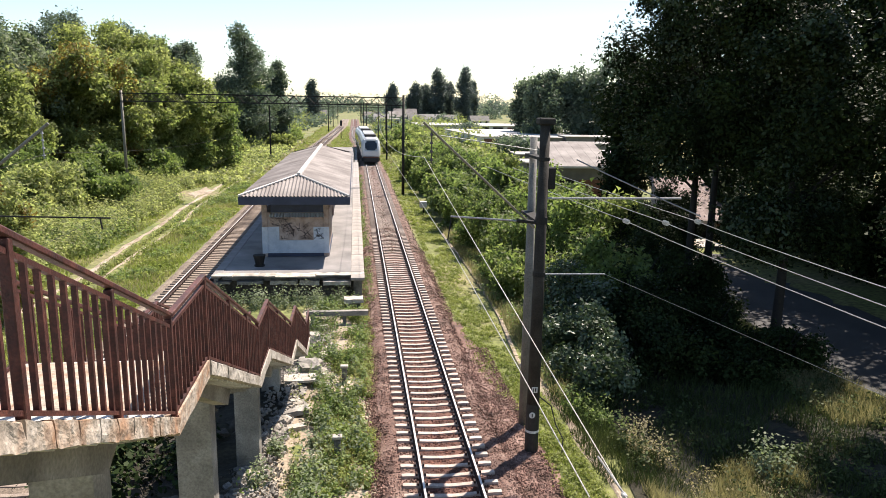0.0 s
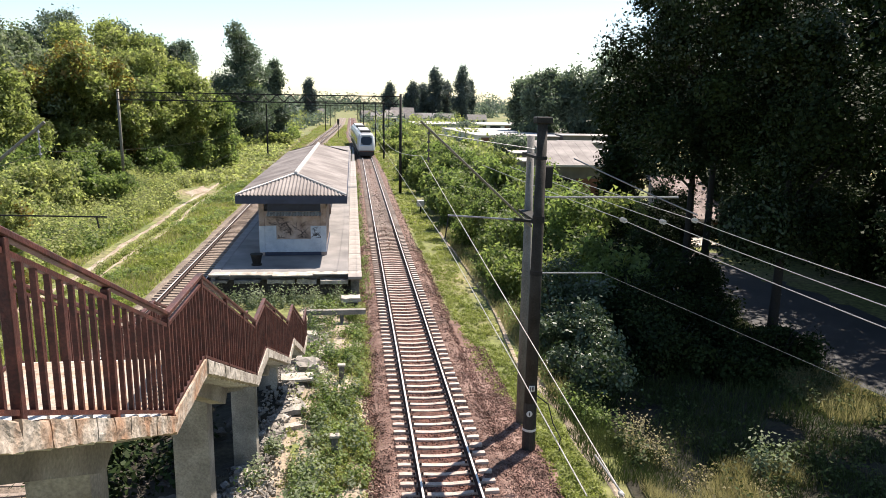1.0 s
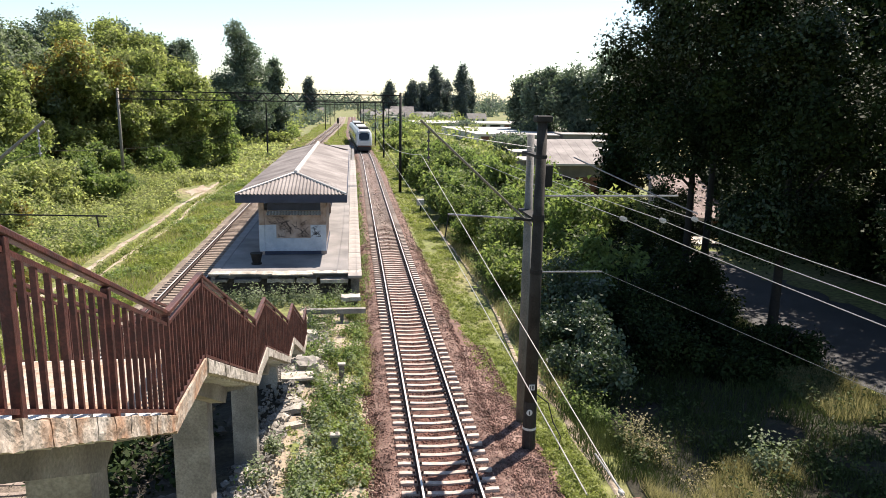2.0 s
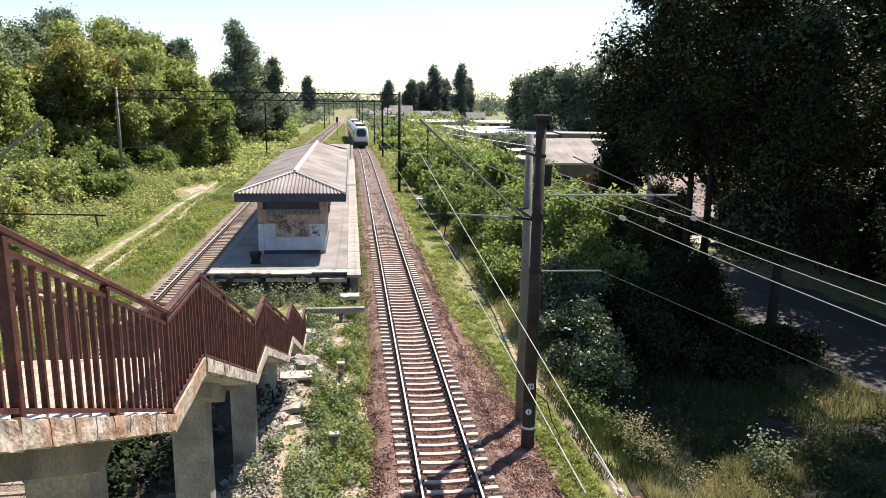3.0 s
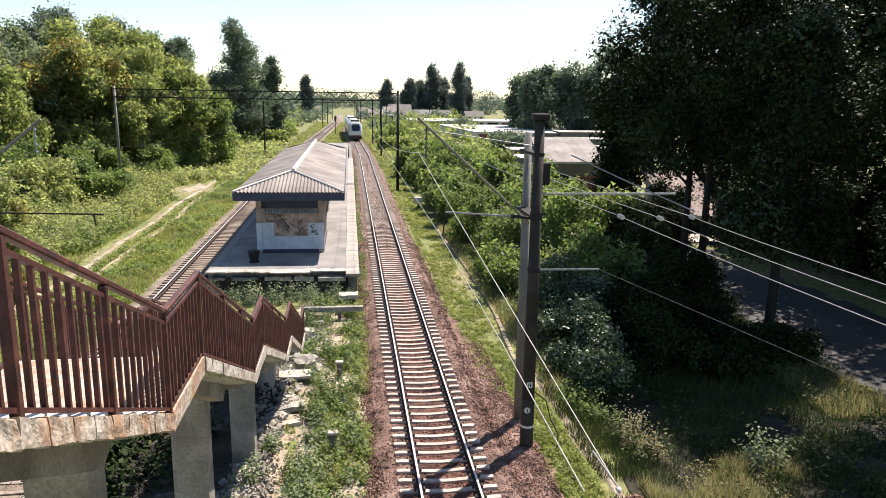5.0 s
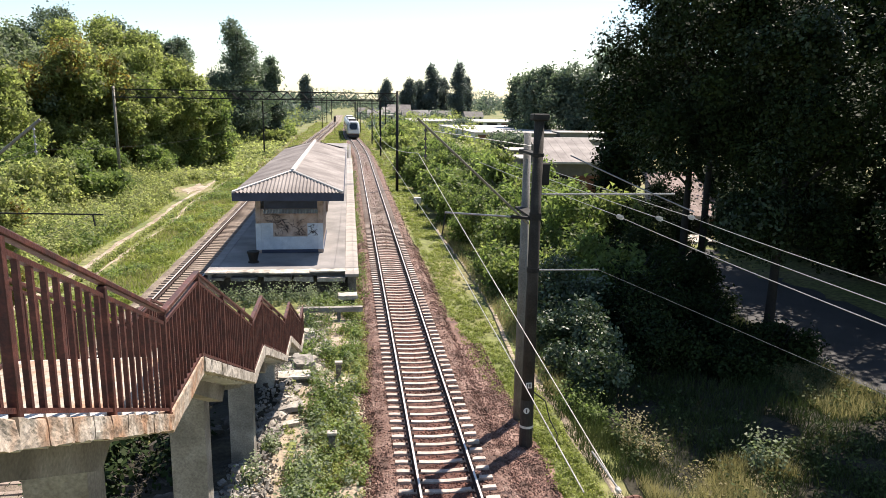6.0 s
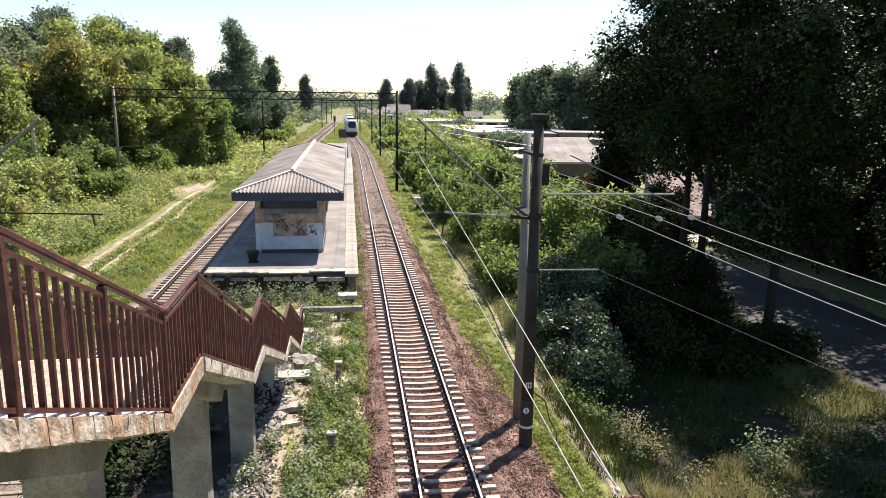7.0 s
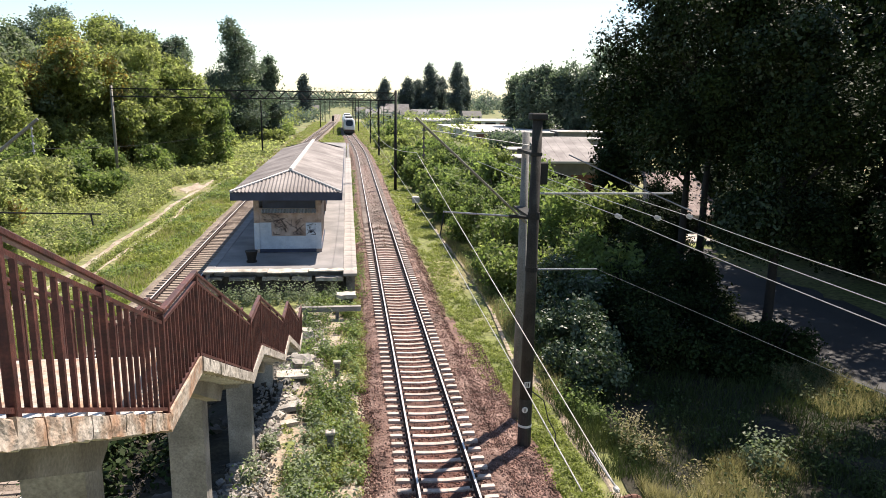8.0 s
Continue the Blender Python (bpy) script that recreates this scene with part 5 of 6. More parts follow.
def shrub(x, y, r, h, mat, count, size, seed, label, mats=None, shell=0.45):
    t = empty("shrub", label, "shrub", (x, y, ground_z(x, y)), group="trackside shrubs")
    rng = random.Random(seed)
    for _ in range(4):
        a = rng.random() * 6.28
        part("stem", tube(bmesh.new(), (0, 0, -0.2), (math.cos(a) * r * 0.6, math.sin(a) * r * 0.6, h * 0.7), 0.05, 0.015, 5), M_BARK, t)
    cs, rs = [], []
    for _ in range(14):
        a, q = rng.random() * 6.28, rng.random() ** 0.5 * r * 0.8
        zz = h * rng.uniform(0.10, 0.85) * (1 - 0.35 * (q / r))
        cs.append((math.cos(a) * q, math.sin(a) * q, zz))
        s = rng.uniform(0.19, 0.36)
        rs.append((r * s, r * s, min(h * s * 0.6, r * s * 1.2)))
    leaf_cloud("foliage", cs, rs, count, size, mat, t, shell, seed, lumps=8)
    for m2, n2 in mats or ():
        leaf_cloud("foliage", cs[::2], rs[::2], n2, size, m2, t, 0.7, seed + 7, lumps=8)
    return t


rng = random.Random(77)
# thicket along the right of the line
k = 0
for y in (34, 38, 42, 46, 51, 56, 61, 66, 72, 78, 85, 92, 100, 109):
    x = 10.4 + rng.uniform(-0.4, 0.5) - 0.02 * (y - 34)
    tall = 4.6 if y < 42 else 6.0
    shrub(x, y, 2.7, tall * 0.85, M_LEAF, 6400, 0.23 if y < 60 else 0.28, 200 + k, "dense sunlit shrub beside the railway", ((M_LEAF_Y, 1500),))
    shrub(x + 3.4, y + 1.5, 3.0, tall + 0.8, M_LEAF, 5600, 0.26 if y < 60 else 0.30, 240 + k, "dense leafy shrub in the trackside thicket")
    if y > 44:
        shrub(x + 7.2, y + 1, 3.3, 6.2 if y < 80 else 5.0, M_LEAF_Y if k % 3 == 0 else M_LEAF, 6000, 0.30, 280 + k, "dense leafy shrub in the trackside thicket")
    k += 1
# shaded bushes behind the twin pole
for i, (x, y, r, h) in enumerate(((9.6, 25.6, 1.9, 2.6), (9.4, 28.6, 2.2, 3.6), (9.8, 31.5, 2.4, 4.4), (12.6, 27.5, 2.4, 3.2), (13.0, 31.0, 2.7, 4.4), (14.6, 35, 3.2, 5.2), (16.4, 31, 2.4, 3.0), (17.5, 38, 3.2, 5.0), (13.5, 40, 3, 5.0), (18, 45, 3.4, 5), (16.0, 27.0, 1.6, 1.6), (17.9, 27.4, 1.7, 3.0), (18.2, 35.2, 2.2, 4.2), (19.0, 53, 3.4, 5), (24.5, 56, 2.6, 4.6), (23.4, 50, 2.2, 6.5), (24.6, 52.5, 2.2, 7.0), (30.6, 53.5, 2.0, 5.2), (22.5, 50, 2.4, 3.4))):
    shrub(x, y, r, h, M_LEAF_SHADE if i > 2 else M_LEAF_GLOSSY, 9000, 0.17, 520 + i, "shaded dark bush beneath the trees" if i > 2 else "glossy-leaved bush behind the pole")
# shrubs at the meadow's far edge and left corner
for i, (x, y, r, h, mat) in enumerate(((-25.5, 76, 4.0, 5.0, M_LEAF), (-30, 73, 4, 4.6, M_LEAF_LIME), (-34, 78, 4.5, 5.5, M_LEAF), (-30, 90, 4, 4.5, M_LEAF), (-39, 70, 4, 4, M_LEAF_LIME), (-26, 100, 3.5, 4, M_LEAF), (-24.5, 112, 3, 3.4, M_LEAF), (-33, 63, 4, 3.4, M_LEAF_LIME),
                                       (-27, 55, 3, 2.6, M_LEAF_LIME), (-24, 46, 2.6, 2.6, M_LEAF_LIME), (-31, 50, 4, 4.6, M_LEAF_LIME), (-27, 138, 3, 2.2, M_LEAF_Y), (-26, 155, 3, 2.0, M_LEAF_Y), (-18, 178, 3, 2.4, M_LEAF_Y), (-18, 205, 3, 3, M_LEAF), (-28, 70, 3, 2.6, M_LEAF_LIME), (-44, 60, 5, 5, M_LEAF_LIME),
                                       (33, 142, 5, 6.5, M_LEAF_POPLAR_HAZE), (28, 100, 3.5, 4.5, M_LEAF), (36, 112, 4, 5, M_LEAF), (9, 150, 3, 3, M_LEAF_Y), (10, 185, 4, 4, M_LEAF), (16, 240, 5, 5, M_LEAF), (38, 250, 8, 6, M_LEAF_FAR_HAZE))):
    shrub(x, y, r, h, mat, 6000, 0.32 if y < 120 else 0.5, 320 + i, "leafy shrub at the edge of the meadow" if x < 0 else "leafy shrub near the garages")
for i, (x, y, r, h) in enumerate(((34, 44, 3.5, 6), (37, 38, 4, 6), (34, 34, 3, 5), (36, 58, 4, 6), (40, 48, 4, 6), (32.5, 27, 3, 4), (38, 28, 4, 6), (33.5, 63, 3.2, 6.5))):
    shrub(x, y, r, h, M_LEAF_SHADE, 6000, 0.3, 560 + i, "shaded dark bush across the road")
# great shading trees over the road; some out of view, added to cast shade
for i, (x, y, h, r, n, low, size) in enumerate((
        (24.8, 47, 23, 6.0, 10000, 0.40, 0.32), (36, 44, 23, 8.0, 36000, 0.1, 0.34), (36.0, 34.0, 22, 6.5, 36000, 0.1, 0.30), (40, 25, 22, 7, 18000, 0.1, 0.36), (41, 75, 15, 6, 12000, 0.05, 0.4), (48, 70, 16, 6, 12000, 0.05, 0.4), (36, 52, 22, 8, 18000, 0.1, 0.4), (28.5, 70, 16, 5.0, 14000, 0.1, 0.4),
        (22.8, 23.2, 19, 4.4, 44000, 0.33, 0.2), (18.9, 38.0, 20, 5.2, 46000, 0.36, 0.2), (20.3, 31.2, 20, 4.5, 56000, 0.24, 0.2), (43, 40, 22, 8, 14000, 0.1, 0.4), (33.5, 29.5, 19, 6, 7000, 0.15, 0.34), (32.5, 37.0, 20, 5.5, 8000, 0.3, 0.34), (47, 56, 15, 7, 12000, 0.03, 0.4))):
    broadleaf("maple", x, y, h, r, M_LEAF_SHADE, n, size, 400 + i, "huge maple shading the road, leaves darkened for shade", low=low, blobs=30, shell=0.15, mats=((M_LEAF_HALF_LIT, 14000),) if x < 21 else None)


def scrub():
    """Far scrub on both sides of the line."""
    rng = random.Random(15)
    cs, rs = [], []
    for _ in range(420):
        y = rng.uniform(135, 520)
        side = rng.random()
        x = rng.uniform(-26 - y * 0.3, -17) + bend(y)[0] if side < 0.6 else rng.uniform(9, 20 + y * 0.1)
        s = rng.uniform(1.2, 3.2) * (0.7 + y / 500)
        cs.append((x, y, ground_z(x, y) + s * 0.3))
        rs.append((s, s, s * rng.uniform(0.5, 0.9)))
    tagged(leaf_cloud("scrub", cs, rs, 60000, 0.7, M_LEAF_Y, None, 0.4, 16, kind="stuff"), "yellow-green scrub along the distant line", "scrub")
    cs, rs = [], []
    for _ in range(160):
        y = rng.uniform(215, 560)
        x = -30 - rng.random() * 0.5 * y if rng.random() < 0.6 else 75 + rng.random() * 0.5 * y
        s = rng.uniform(4, 7)
        h = rng.uniform(5, 9)
        cs.append((x, y, h * 0.5))
        rs.append((s, s, h))
    tagged(leaf_cloud("woods", cs, rs, 60000, 1.3, M_LEAF_FAR_HAZE, None, 0.5, 17, kind="stuff", lumps=9, ragged=0.0), "dark green belt of woods beyond the line", "woods")

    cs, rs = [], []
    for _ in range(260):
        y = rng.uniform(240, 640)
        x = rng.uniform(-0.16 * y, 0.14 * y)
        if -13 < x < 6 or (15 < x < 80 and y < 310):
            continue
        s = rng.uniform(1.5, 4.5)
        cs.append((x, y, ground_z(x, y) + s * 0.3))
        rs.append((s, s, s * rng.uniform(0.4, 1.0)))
    tagged(leaf_cloud("scrub", cs, rs, 30000, 1.0, M_LEAF_FAR_HAZE, None, 0.4, 18, kind="stuff", ragged=0.0), "green scrub in the far distance, paled as haze", "scrub")


scrub()


# distant belt of woods
def far_woods():
    rng = random.Random(5)
    cs, rs = [], []
    for i in range(230):
        a = radians(rng.uniform(-48, 62))
        d = rng.uniform(620, 900)
        cs.append((math.sin(a) * d, math.cos(a) * d, rng.uniform(0, 4)))
        rs.append((rng.uniform(14, 30), rng.uniform(10, 20), rng.uniform(8, 15)))
    tagged(leaf_cloud("far_woods", cs, rs, 110000, 1.7, M_LEAF_FAR_HAZE, None, 0.5, 6, kind="stuff", ragged=0.0), "hazy belt of distant woods", "woods")


far_woods()


# ---- weeds, grass and rubble ----
def clumps(name, spots, leaves, spread_r, height, size, mat, seed, label, z_of=ground_z, category="weeds"):
    """Leafy weeds: a spray of leaves over each spot."""
    rng = np.random.default_rng(seed)
    spots = np.array(spots)
    k = 0.5 + rng.random(len(spots))
    zs = np.array([z_of(x, y) for x, y in spots])
    n = len(spots) * leaves
    idx = np.repeat(np.arange(len(spots)), leaves)
    d = rng.normal(size=(n, 3))
    d /= np.linalg.norm(d, axis=1)[:, None]
    d[:, 2] = np.abs(d[:, 2])
    q = rng.random(n) ** 0.5
    p = np.column_stack([spots[idx, 0] + d[:, 0] * spread_r * q * k[idx], spots[idx, 1] + d[:, 1] * spread_r * q * k[idx], zs[idx] + d[:, 2] * height * q * k[idx] + 0.02])
    ob = leaf_mesh(name, p, d, size, mat, None, rng, kind="stuff")
    return tagged(ob, label, category)


def scatter(n, x0, x1, y0, y1, seed, keep=lambda x, y: True, bias=1.0):
    rng = random.Random(seed)
    out = []
    while len(out) < n:
        x, y = rng.uniform(x0, x1), y0 + (y1 - y0) * rng.random() ** bias
        if keep(x, y):
            out.append((x, y))
    return out


def patchy(scale, cut, shift=0.0):
    return lambda x, y: noise.noise(Vector((x * scale, y * scale, shift))) > cut


def off_path(x, y):
    return abs(x - path_x(y)) > 0.75 and abs(x - path_x(y) - 1.5) > 0.35 and ((x + 18.6) / 2.4) ** 2 + ((y - 86.5) / 6.5) ** 2 > 1


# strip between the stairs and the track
# the first ribbon's dark colour paints the stairs' shade
ribbon("shade_strip", lambda y: -4.1 + 0.145 * (y - 22), lambda y: 1.15 + 0.1 * math.sin(y * 1.3), np.arange(8, 29, 0.5), ground_z, M_GROUND_SHADE, "earth painted dark for the stairs' shade", "ground", 0.11)
ribbon("dusty_strip", lambda y: -1.05, lambda y: 1.65 + 0.15 * math.sin(y * 1.1), np.arange(12, 37.5, 0.5), ground_z, M_EARTH, "dusty bare earth among the weeds", "ground", 0.035)
strip = lambda x, y: x > -2.45 + 0.145 * (y - 22) * (1 if y < 28 else 0.2) and noise.noise(Vector((x * 0.7, y * 0.7, 2.0))) > -0.08
clumps("weeds", scatter(420, -3.0, 0.35, 14, 38, 1, strip), 42, 0.27, 0.65, 0.115, M_WEED, 2, "tall green weeds beside the track")
clumps("weeds", scatter(420, -1.0, 0.6, 14, 38, 2, strip), 40, 0.22, 0.35, 0.09, M_GRASS, 3, "bright green low weeds beside the ballast")
clumps("weeds", scatter(70, -3.0, 0.2, 14, 34, 61, strip), 60, 0.36, 1.0, 0.12, M_LEAF_WILLOW, 62, "tall pale grey-green weeds beside the track")
# these leaves are coloured dark for the shade past the stairs
clumps("weeds", scatter(120, -9.0, -4.6, 14, 30, 63), 60, 0.6, 1.2, 0.2, M_LEAF_SHADE, 64, "leafy undergrowth darkened for shade beyond the stairs")
clumps("weeds", scatter(80, -7.5, -0.6, 36.6, 38.2, 5), 60, 0.36, 0.95, 0.11, M_LEAF_WILLOW, 4, "greyish tall weeds under the broken platform end")
xy = np.array(scatter(9000, -3.2, 0.8, 14, 38, 6, strip))
tagged(blades("dry_grass", xy, [ground_z(x, y) for x, y in xy], 0.28, 0.02, M_DRY, None, 5, kind="stuff"), "dry straw-coloured grass between weeds", "grass")
clumps("weeds", scatter(420, 0.5, 0.95, 37, 105, 65, patchy(0.6, -0.2)), 22, 0.18, 0.4, 0.10, M_WEED, 66, "weeds along the foot of the platform")
clumps("weeds", scatter(160, -8.1, -7.9, 40, 100, 67), 18, 0.15, 0.3, 0.10, M_WEED, 68, "weeds along the foot of the platform")
clumps("weeds", scatter(240, -2.2, 0.5, 13, 37, 75, patchy(0.9, 0.0, 5.0)), 30, 0.2, 0.3, 0.08, M_LEAF_LIME, 76, "small yellow-green weeds in the dusty strip")
clumps("weeds", scatter(150, -3.2, -1.2, 13, 23, 85, strip), 44, 0.28, 0.6, 0.11, M_LEAF_WILLOW, 86, "pale leafy weeds beside the rubble")
clumps("weeds", scatter(60, -2.6, -0.8, 26, 35, 77), 30, 0.3, 0.5, 0.1, M_LEAF_WILLOW, 78, "pale weeds among the rubble")
# verge right of the track
clumps("weeds", scatter(1500, 5.0, 7.0, 15, 62, 7, lambda x, y: 5.0 + 0.9 * smooth_step(27, 21, y) < x < 6.9 and noise.noise(Vector((x * 0.8, y * 0.5, 7.0))) > -0.3, 1.3), 26, 0.20, 0.16, 0.075, M_GRASS, 8, "low bright green verge plants")
clumps("weeds", scatter(700, 4.9, 7.2, 60, 118, 9), 16, 0.4, 0.22, 0.16, M_GRASS, 10, "low bright green verge plants")
clumps("weeds", scatter(420, 7.5, 9.2, 22, 56, 11), 40, 0.35, 0.6, 0.12, M_WEED, 12, "tall olive weeds below the thicket")
xy = np.array(scatter(11000, 7.3, 9.4, 24, 60, 12))
tagged(blades("dry_grass", xy, [ground_z(x, y) for x, y in xy], 0.5, 0.03, M_DRY, None, 13, kind="stuff"), "dry straw-coloured grass along the thicket", "grass")
# dry grass and undergrowth below the trees
xy = np.array(scatter(9000, 8.2, 13.5, 15.5, 19.4, 14, patchy(0.35, -0.15)))
tagged(blades("dry_grass", xy, [ground_z(x, y) for x, y in xy], 0.45, 0.028, M_DRY, None, 15, kind="stuff"), "tall dry straw-coloured grass", "grass")
xy = np.array(scatter(6000, 17.3, 20.4, 22, 27, 44))
tagged(blades("dry_grass", xy, [ground_z(x, y) for x, y in xy], 0.4, 0.03, M_DRY, None, 45, kind="stuff"), "dry grass by the roadside", "grass")
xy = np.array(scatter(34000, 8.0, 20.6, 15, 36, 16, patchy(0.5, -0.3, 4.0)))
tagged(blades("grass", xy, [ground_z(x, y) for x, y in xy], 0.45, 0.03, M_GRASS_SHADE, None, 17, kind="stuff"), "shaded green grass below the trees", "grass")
clumps("weeds", scatter(22, 8.0, 9.2, 21.5, 24.5, 18), 40, 0.3, 0.7, 0.10, M_WEED, 19, "tall seeding weeds at the edge of the shade")
clumps("dry_weeds", scatter(30, 8.6, 9.7, 19.2, 21.6, 81), 44, 0.3, 1.2, 0.085, M_DRY, 82, "tall dry seeding weeds at the edge of the shade")
clumps("dry_weeds", scatter(90, 9.6, 12.4, 16.6, 19.2, 83), 40, 0.4, 0.35, 0.10, M_DRY, 84, "flattened dry straw in a sunny spot")
clumps("weeds", scatter(22, 12.3, 13.2, 18.6, 19.4, 20), 46, 0.4, 1.2, 0.12, M_LEAF_WILLOW, 21, "sunlit sapling in the shaded grass")
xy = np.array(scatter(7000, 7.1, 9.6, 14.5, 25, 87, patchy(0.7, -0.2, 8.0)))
tagged(blades("grass", xy, [ground_z(x, y) for x, y in xy], 0.35, 0.025, M_GRASS_SHADE, None, 88, kind="stuff"), "grass in painted shade beside the bare strip", "grass")
clumps("weeds", scatter(330, 8.2, 20.4, 16, 34, 71, patchy(0.3, -0.1, 6.0)), 40, 0.5, 0.8, 0.13, M_GRASS_SHADE, 72, "leafy weeds in painted shade below the trees")
clumps("weeds", scatter(360, 5.75, 7.0, 14.5, 27, 73), 24, 0.2, 0.22, 0.075, M_GRASS, 74, "low bright green verge plants")
# meadow
xy = np.array(scatter(14000, -24, -11.4, 28, 105, 91, lambda x, y: off_path(x, y) and patchy(0.22, 0.02, 12.0)(x, y), 1.4))
tagged(blades("dry_grass", xy, [ground_z(x, y) for x, y in xy], 0.3, 0.05, M_DRY, None, 92, kind="stuff"), "dry yellowed grass in patches of the meadow", "grass")
clumps("weeds", scatter(420, -16.2, -11.8, 30, 95, 93, lambda x, y: off_path(x, y) and patchy(0.3, 0.08, 15.0)(x, y)), 26, 0.45, 0.5, 0.17, M_WEED, 94, "olive leafy weeds scattered in the meadow")
clumps("weeds", scatter(170, -16.6, -15.4, 30, 80, 95, off_path), 22, 0.35, 0.45, 0.15, M_LEAF_LIME, 96, "yellow-green weeds along the footpath")
xy = np.array(scatter(52000, -24, -11.4, 28, 110, 22, off_path, 1.4))
tagged(blades("grass", xy, [ground_z(x, y) for x, y in xy], 0.26, 0.05, M_GRASS, None, 23, kind="stuff"), "rough meadow grass around the path", "grass")
clumps("weeds", scatter(900, -16.5, -11.6, 30, 100, 24, lambda x, y: off_path(x, y) and patchy(0.25, 0.0, 3.0)(x, y)), 26, 0.4, 0.35, 0.15, M_GRASS, 25, "bright green weeds in the meadow")
clumps("weeds", scatter(2600, -44, -18.5, 32, 100, 26, lambda x, y: off_path(x, y) and x < -19.5 + 0.02 * (y - 40)), 62, 0.75, 1.4, 0.235, M_LEAF_LIME, 27, "waist-high yellow-green weeds in the meadow")
clumps("weeds", scatter(800, -40, -18.5, 34, 96, 28, lambda x, y: off_path(x, y) and patchy(0.12, 0.1, 9.0)(x, y)), 36, 0.8, 1.4, 0.22, M_LEAF, 29, "darker leafy weeds in the meadow")
clumps("weeds", scatter(1200, -30, -12, 95, 240, 30, lambda x, y: x < -14 + bend(y)[0]), 24, 1.2, 0.8, 0.4, M_LEAF_LIME, 31, "yellow-green weeds along the distant line")
off_track = lambda x, y: abs(x - 2.6 - bend(y)[0]) > 2.1 and abs(x + 9.3 - merge(y)[0]) > 2.1 and not (x < 1 and x > -8.2 and y < 152)
clumps("weeds", scatter(1300, -13, 7, 112, 300, 97, off_track, 1.3), 22, 0.8, 0.4, 0.26, M_GRASS, 98, "low weeds between the distant tracks")
clumps("dry_weeds", scatter(500, -14, 7, 112, 300, 99, off_track, 1.3), 20, 0.8, 0.35, 0.26, M_DRY, 100, "dry weeds between the distant tracks")
clumps("weeds", scatter(500, 6.5, 20, 110, 240, 32), 22, 1.2, 0.9, 0.4, M_LEAF_LIME, 33, "yellow-green weeds along the distant line")


def chunk(x, y, z, sx, sy, sz, seed, mat, label, turn=0, tilt=0, name="concrete_chunk"):
    b = rough_up(boxes((-sx / 2, sx / 2, -sy / 2, sy / 2, -sz / 2, sz / 2)), 3, 0.26 * min(sx, sy, sz) + 0.02, 3.4, seed * 1.7)
    ob = part(name, b, mat)
    ob.matrix_basis = pose(x, y, z, tilt, tilt * 0.6, turn)
    return tagged(ob, label, "rubble", "rubble of the broken platform")


rng = random.Random(31)
for i in range(150):
    y = 13.5 + 15.5 * rng.random()
    x = -2.75 + 0.145 * (y - 22) + rng.uniform(-0.35, 0.35)
    s = rng.uniform(0.06, 0.21)
    chunk(x, y, ground_z(x, y) + 0.09 + s * 0.15, s * rng.uniform(0.9, 1.8), s * rng.uniform(0.9, 1.8), s * 0.6, i, (M_CONC_DARK, M_CONC_LIGHT, M_CONC)[i % 3], "broken weathered concrete chunk on the rubble edge", rng.uniform(0, 180), rng.uniform(-25, 25))
# lumps coloured dark for the shade under the stairs
for i in range(60):
    y = 12 + 16 * rng.random()
    x = rng.uniform(-6.6, -3.4) + 0.115 * (y - 22)
    s = rng.uniform(0.18, 0.55)
    chunk(x, y, ground_z(x, y) + s * 0.12, s * 1.4, s, s * 0.7, 100 + i, M_EARTH_SHADE, "rubble lump darkened for the stairs' shade", rng.uniform(0, 180), rng.uniform(-25, 25))
chunk(-2.25, 24.3, -0.42, 0.9, 1.8, 0.16, 301, M_CONC, "tilted broken concrete slab on rubble", 12, -8)
chunk(-2.45, 22.4, -0.38, 1.5, 0.28, 0.16, 302, M_CONC_LIGHT, "short fallen concrete beam on rubble", 20, 4)
chunk(-1.45, 26.2, -0.40, 1.1, 0.35, 0.14, 303, M_CONC_LIGHT, "short concrete slab lying in weeds", 4, 0)
chunk(-2.15, 26.0, -0.02, 1.2, 0.6, 0.1, 304, M_CONC_LIGHT, "broken concrete slab at the stair foot", 6, 3)
chunk(-1.9, 27.2, -0.2, 0.8, 0.9, 0.7, 305, M_CONC, "broken concrete block at the stair foot", 14, 3)
chunk(-0.15, 36.4, 0.12, 1.0, 0.7, 0.2, 306, M_CONC_LIGHT, "pale concrete block beside the platform", 3, 0)
chunk(-0.15, 36.45, -0.28, 0.7, 0.5, 0.62, 307, M_CONC_DARK, "dark broken block under a pale slab", 3, 0)
stones("rubble_stones", 0, -3.3, -2.2, 12, 29, 1800, 12, lambda x, y: ground_z(x, y) + 0.11, 0.075, M_CONC, "small pale rubble along the stairs' shade")
stones("rubble_stones", 0, -2.7, -1.1, 26, 34, 1600, 14, lambda x, y: ground_z(x, y) + 0.03, 0.09, M_CONC_LIGHT, "pale broken rubble beyond the stair foot")
for i in range(26):
    x, y, s = rng.uniform(-2.7, -1.3), rng.uniform(26.5, 33.5), rng.uniform(0.2, 0.5)
    chunk(x, y, ground_z(x, y) + s * 0.2, s * 1.5, s, s * 0.6, 400 + i, M_CONC_LIGHT, "broken pale concrete chunk beyond the stair foot", rng.uniform(0, 180), rng.uniform(-25, 25))
stones("rubble_stones", 0, -6.8, -3.3, 10, 28, 3000, 13, lambda x, y: ground_z(x, y) + 0.02, 0.09, M_EARTH_SHADE, "rubble darkened for the stairs' shade")
ribbon("rubble_bank", lambda y: -2.72 + 0.145 * (y - 22), lambda y: 0.42 + 0.1 * math.sin(y * 1.9), np.arange(8, 31, 0.4), ground_z, M_CONC, "grey bank of dust and crushed concrete", "ground", 0.05)
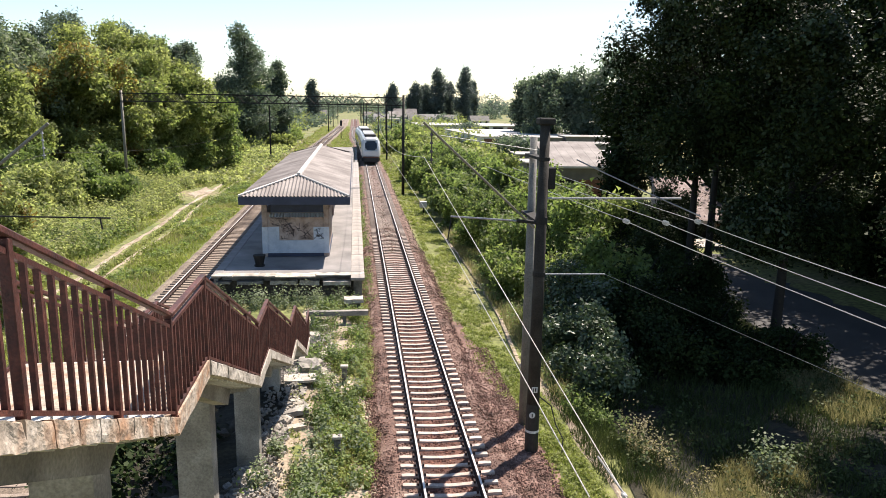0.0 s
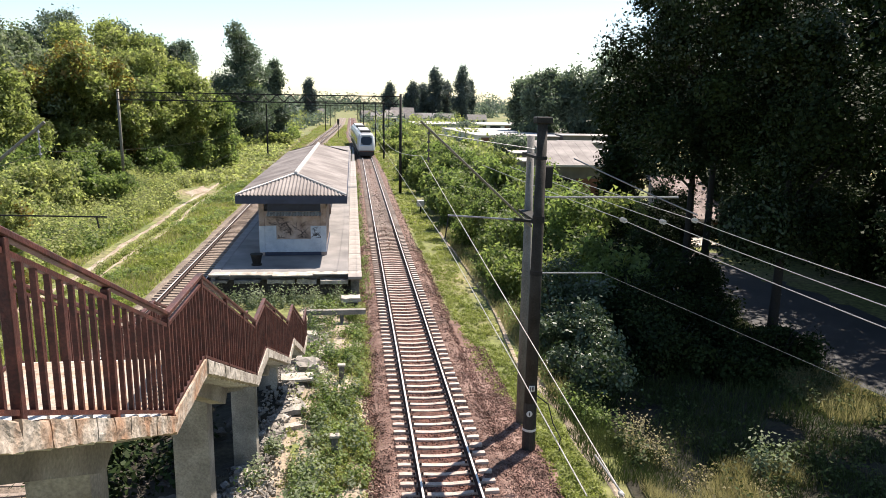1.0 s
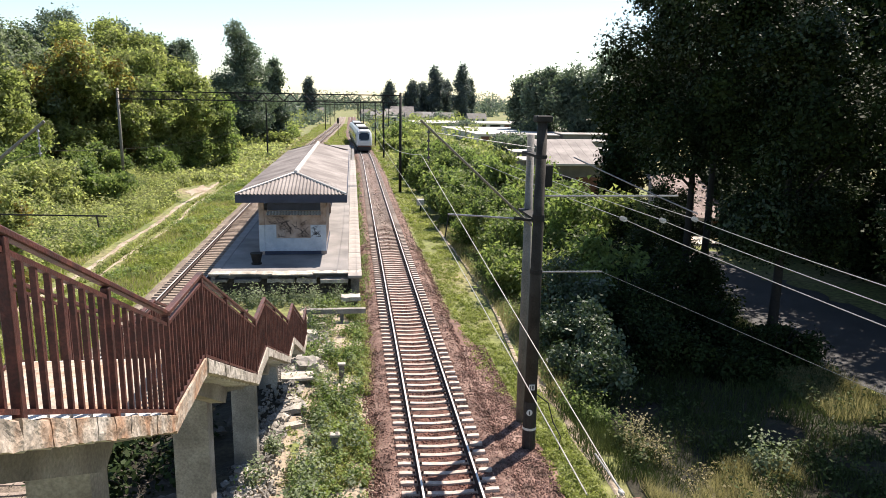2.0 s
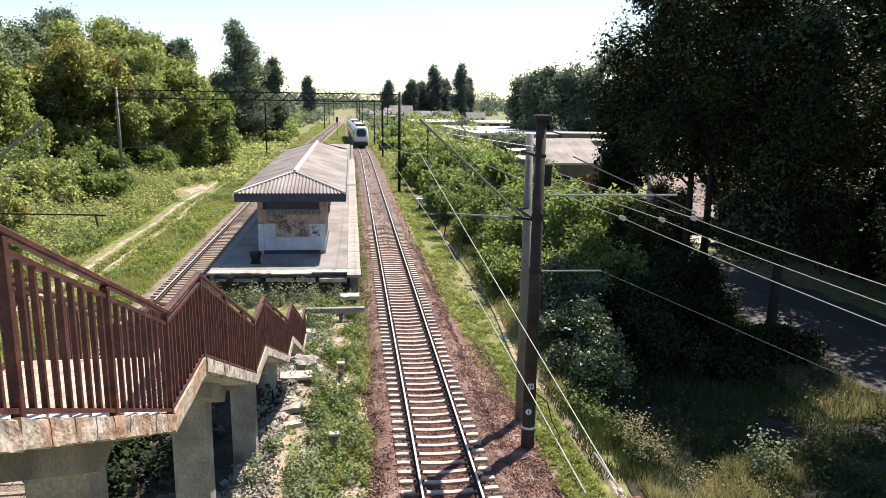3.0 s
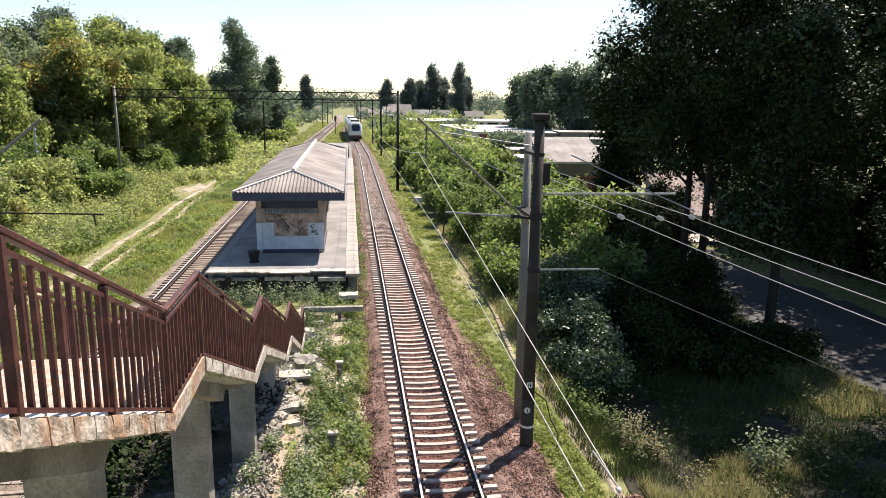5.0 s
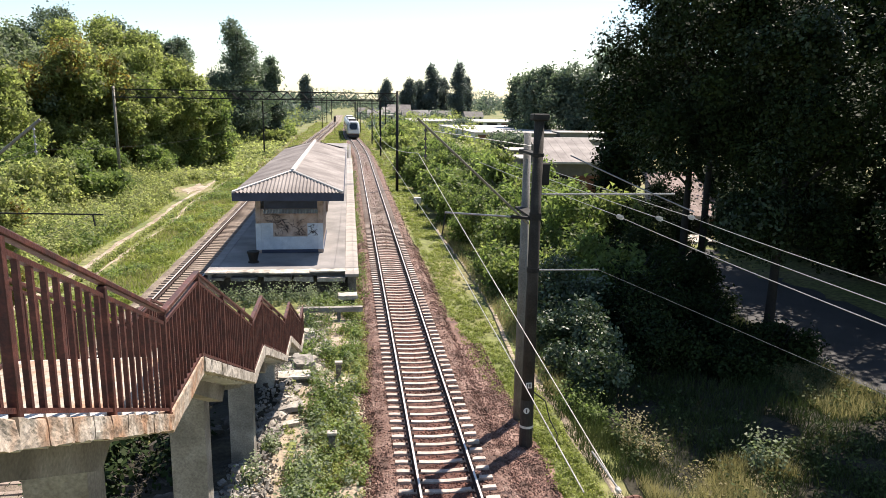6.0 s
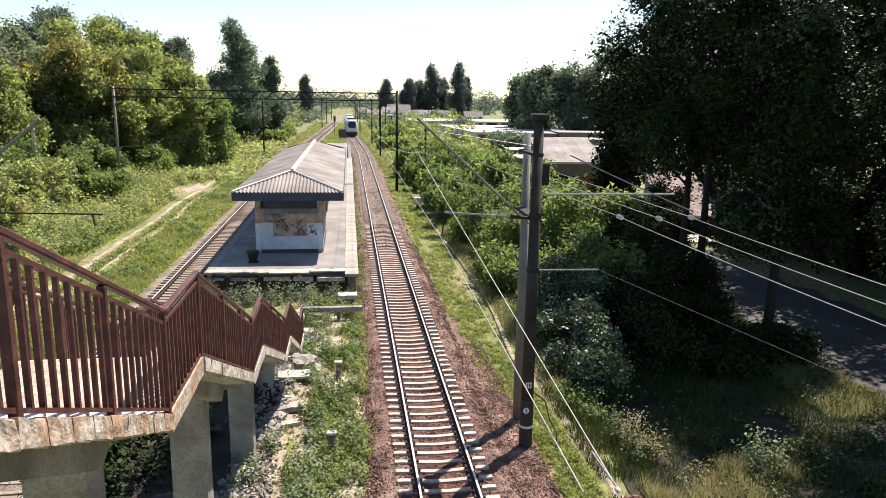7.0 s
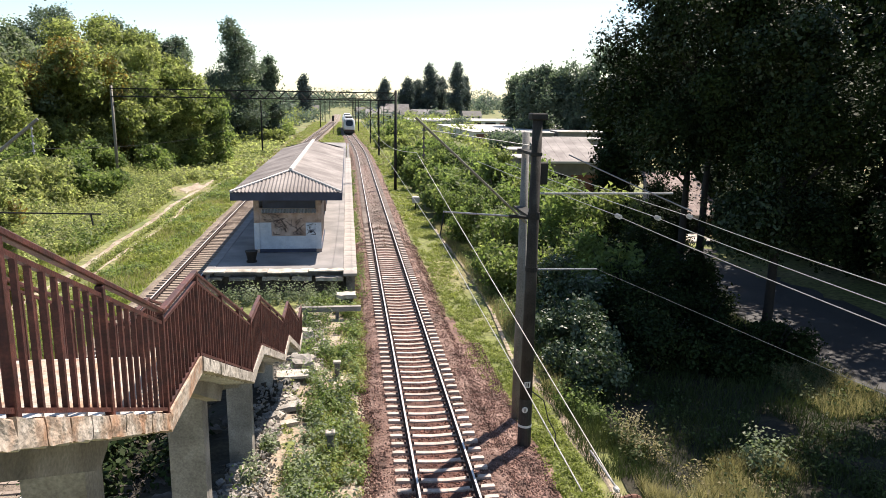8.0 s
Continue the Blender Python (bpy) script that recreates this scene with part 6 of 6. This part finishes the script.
ribbon("bare_strip", lambda y: 7.35 - 0.02 * (y - 20), lambda y: 0.2 + 0.1 * math.sin(y * 1.3), np.arange(14, 28, 0.4), ground_z, M_EARTH, "bare earth strip beside the pole", "path", 0.04)
# bare earth under the stairs, coloured dark as their shade
ribbon("rubble_floor", lambda y: -4.9 + 0.06 * (y - 22), lambda y: 2.0, np.arange(4, 29, 0.5), ground_z, M_GROUND_SHADE, "earth and rubble painted dark for shade under the stairs", "ground", 0.04)
# low beam barrier in front of the platform
bar = empty("barrier", "weathered concrete beam barrier on short posts", "barrier", (-0.94, 34.1, ground_z(-0.94, 34.1)))
part("beam", rough_up(boxes((-1.5, 1.5, -0.14, 0.14, 0.42, 0.66)), 3, 0.02, 3, 5), M_CONC, bar, "weathered horizontal beam")
for x in (-1.2, 0.35):
    part("post", bevelled(boxes((x - 0.09, x + 0.09, -0.09, 0.09, -0.2, 0.43)), 0.015), M_CONC_DARK, bar)
for x, y, h in ((-0.5, 26.6, 0.75), (-0.62, 20.4, 0.8)):
    p = empty("marker_post", "short concrete cable marker post in weeds", "post", (x, y, ground_z(x, y)), group="marker posts")
    part("shaft", bevelled(boxes((-0.1, 0.1, -0.1, 0.1, -0.2, h - 0.1)), 0.015), M_CONC_DARK, p)
    part("cap", bevelled(boxes((-0.15, 0.15, -0.12, 0.12, h - 0.098, h)), 0.02), M_CONC_LIGHT, p, "pale concrete cap")
# cable trough covers along the verge
trough = empty("cable_trough", "line of pale concrete cable trough covers", "cable trough", kind="structure")
me = None
for i in range(64):
    y = 25.0 + i * 0.52
    x = 6.72 + 0.68 * smooth_step(25, 38, y) - 0.25 * smooth_step(44, 58, y)
    if me is None:
        ob = part("cover_slab", bevelled(boxes((-0.09, 0.09, -0.24, 0.24, -0.1, 0.05)), 0.012), M_EARTH, trough)
        me = ob.data
    else:
        ob = new("cover_slab", me)
        ob.parent = trough
    ob.matrix_basis = pose(x, y, ground_z(x, y) + 0.05, 2 * noise.noise(Vector((y, 0, 0))), 3 * noise.noise(Vector((y, 9, 0))), -4 + 6 * noise.noise(Vector((y * 2, 4, 0))))


# ---- what moves ----
def motions():
    times = [0.0, 1.0, 2.0, 3.0, 4.0, 5.0, 6.0, 7.0, 8.0]
    for i, car in enumerate(CARS):
        walk(car, [(t, car_pose(train_at(t) + i * (CAR + GAP))) for t in times])


motions()
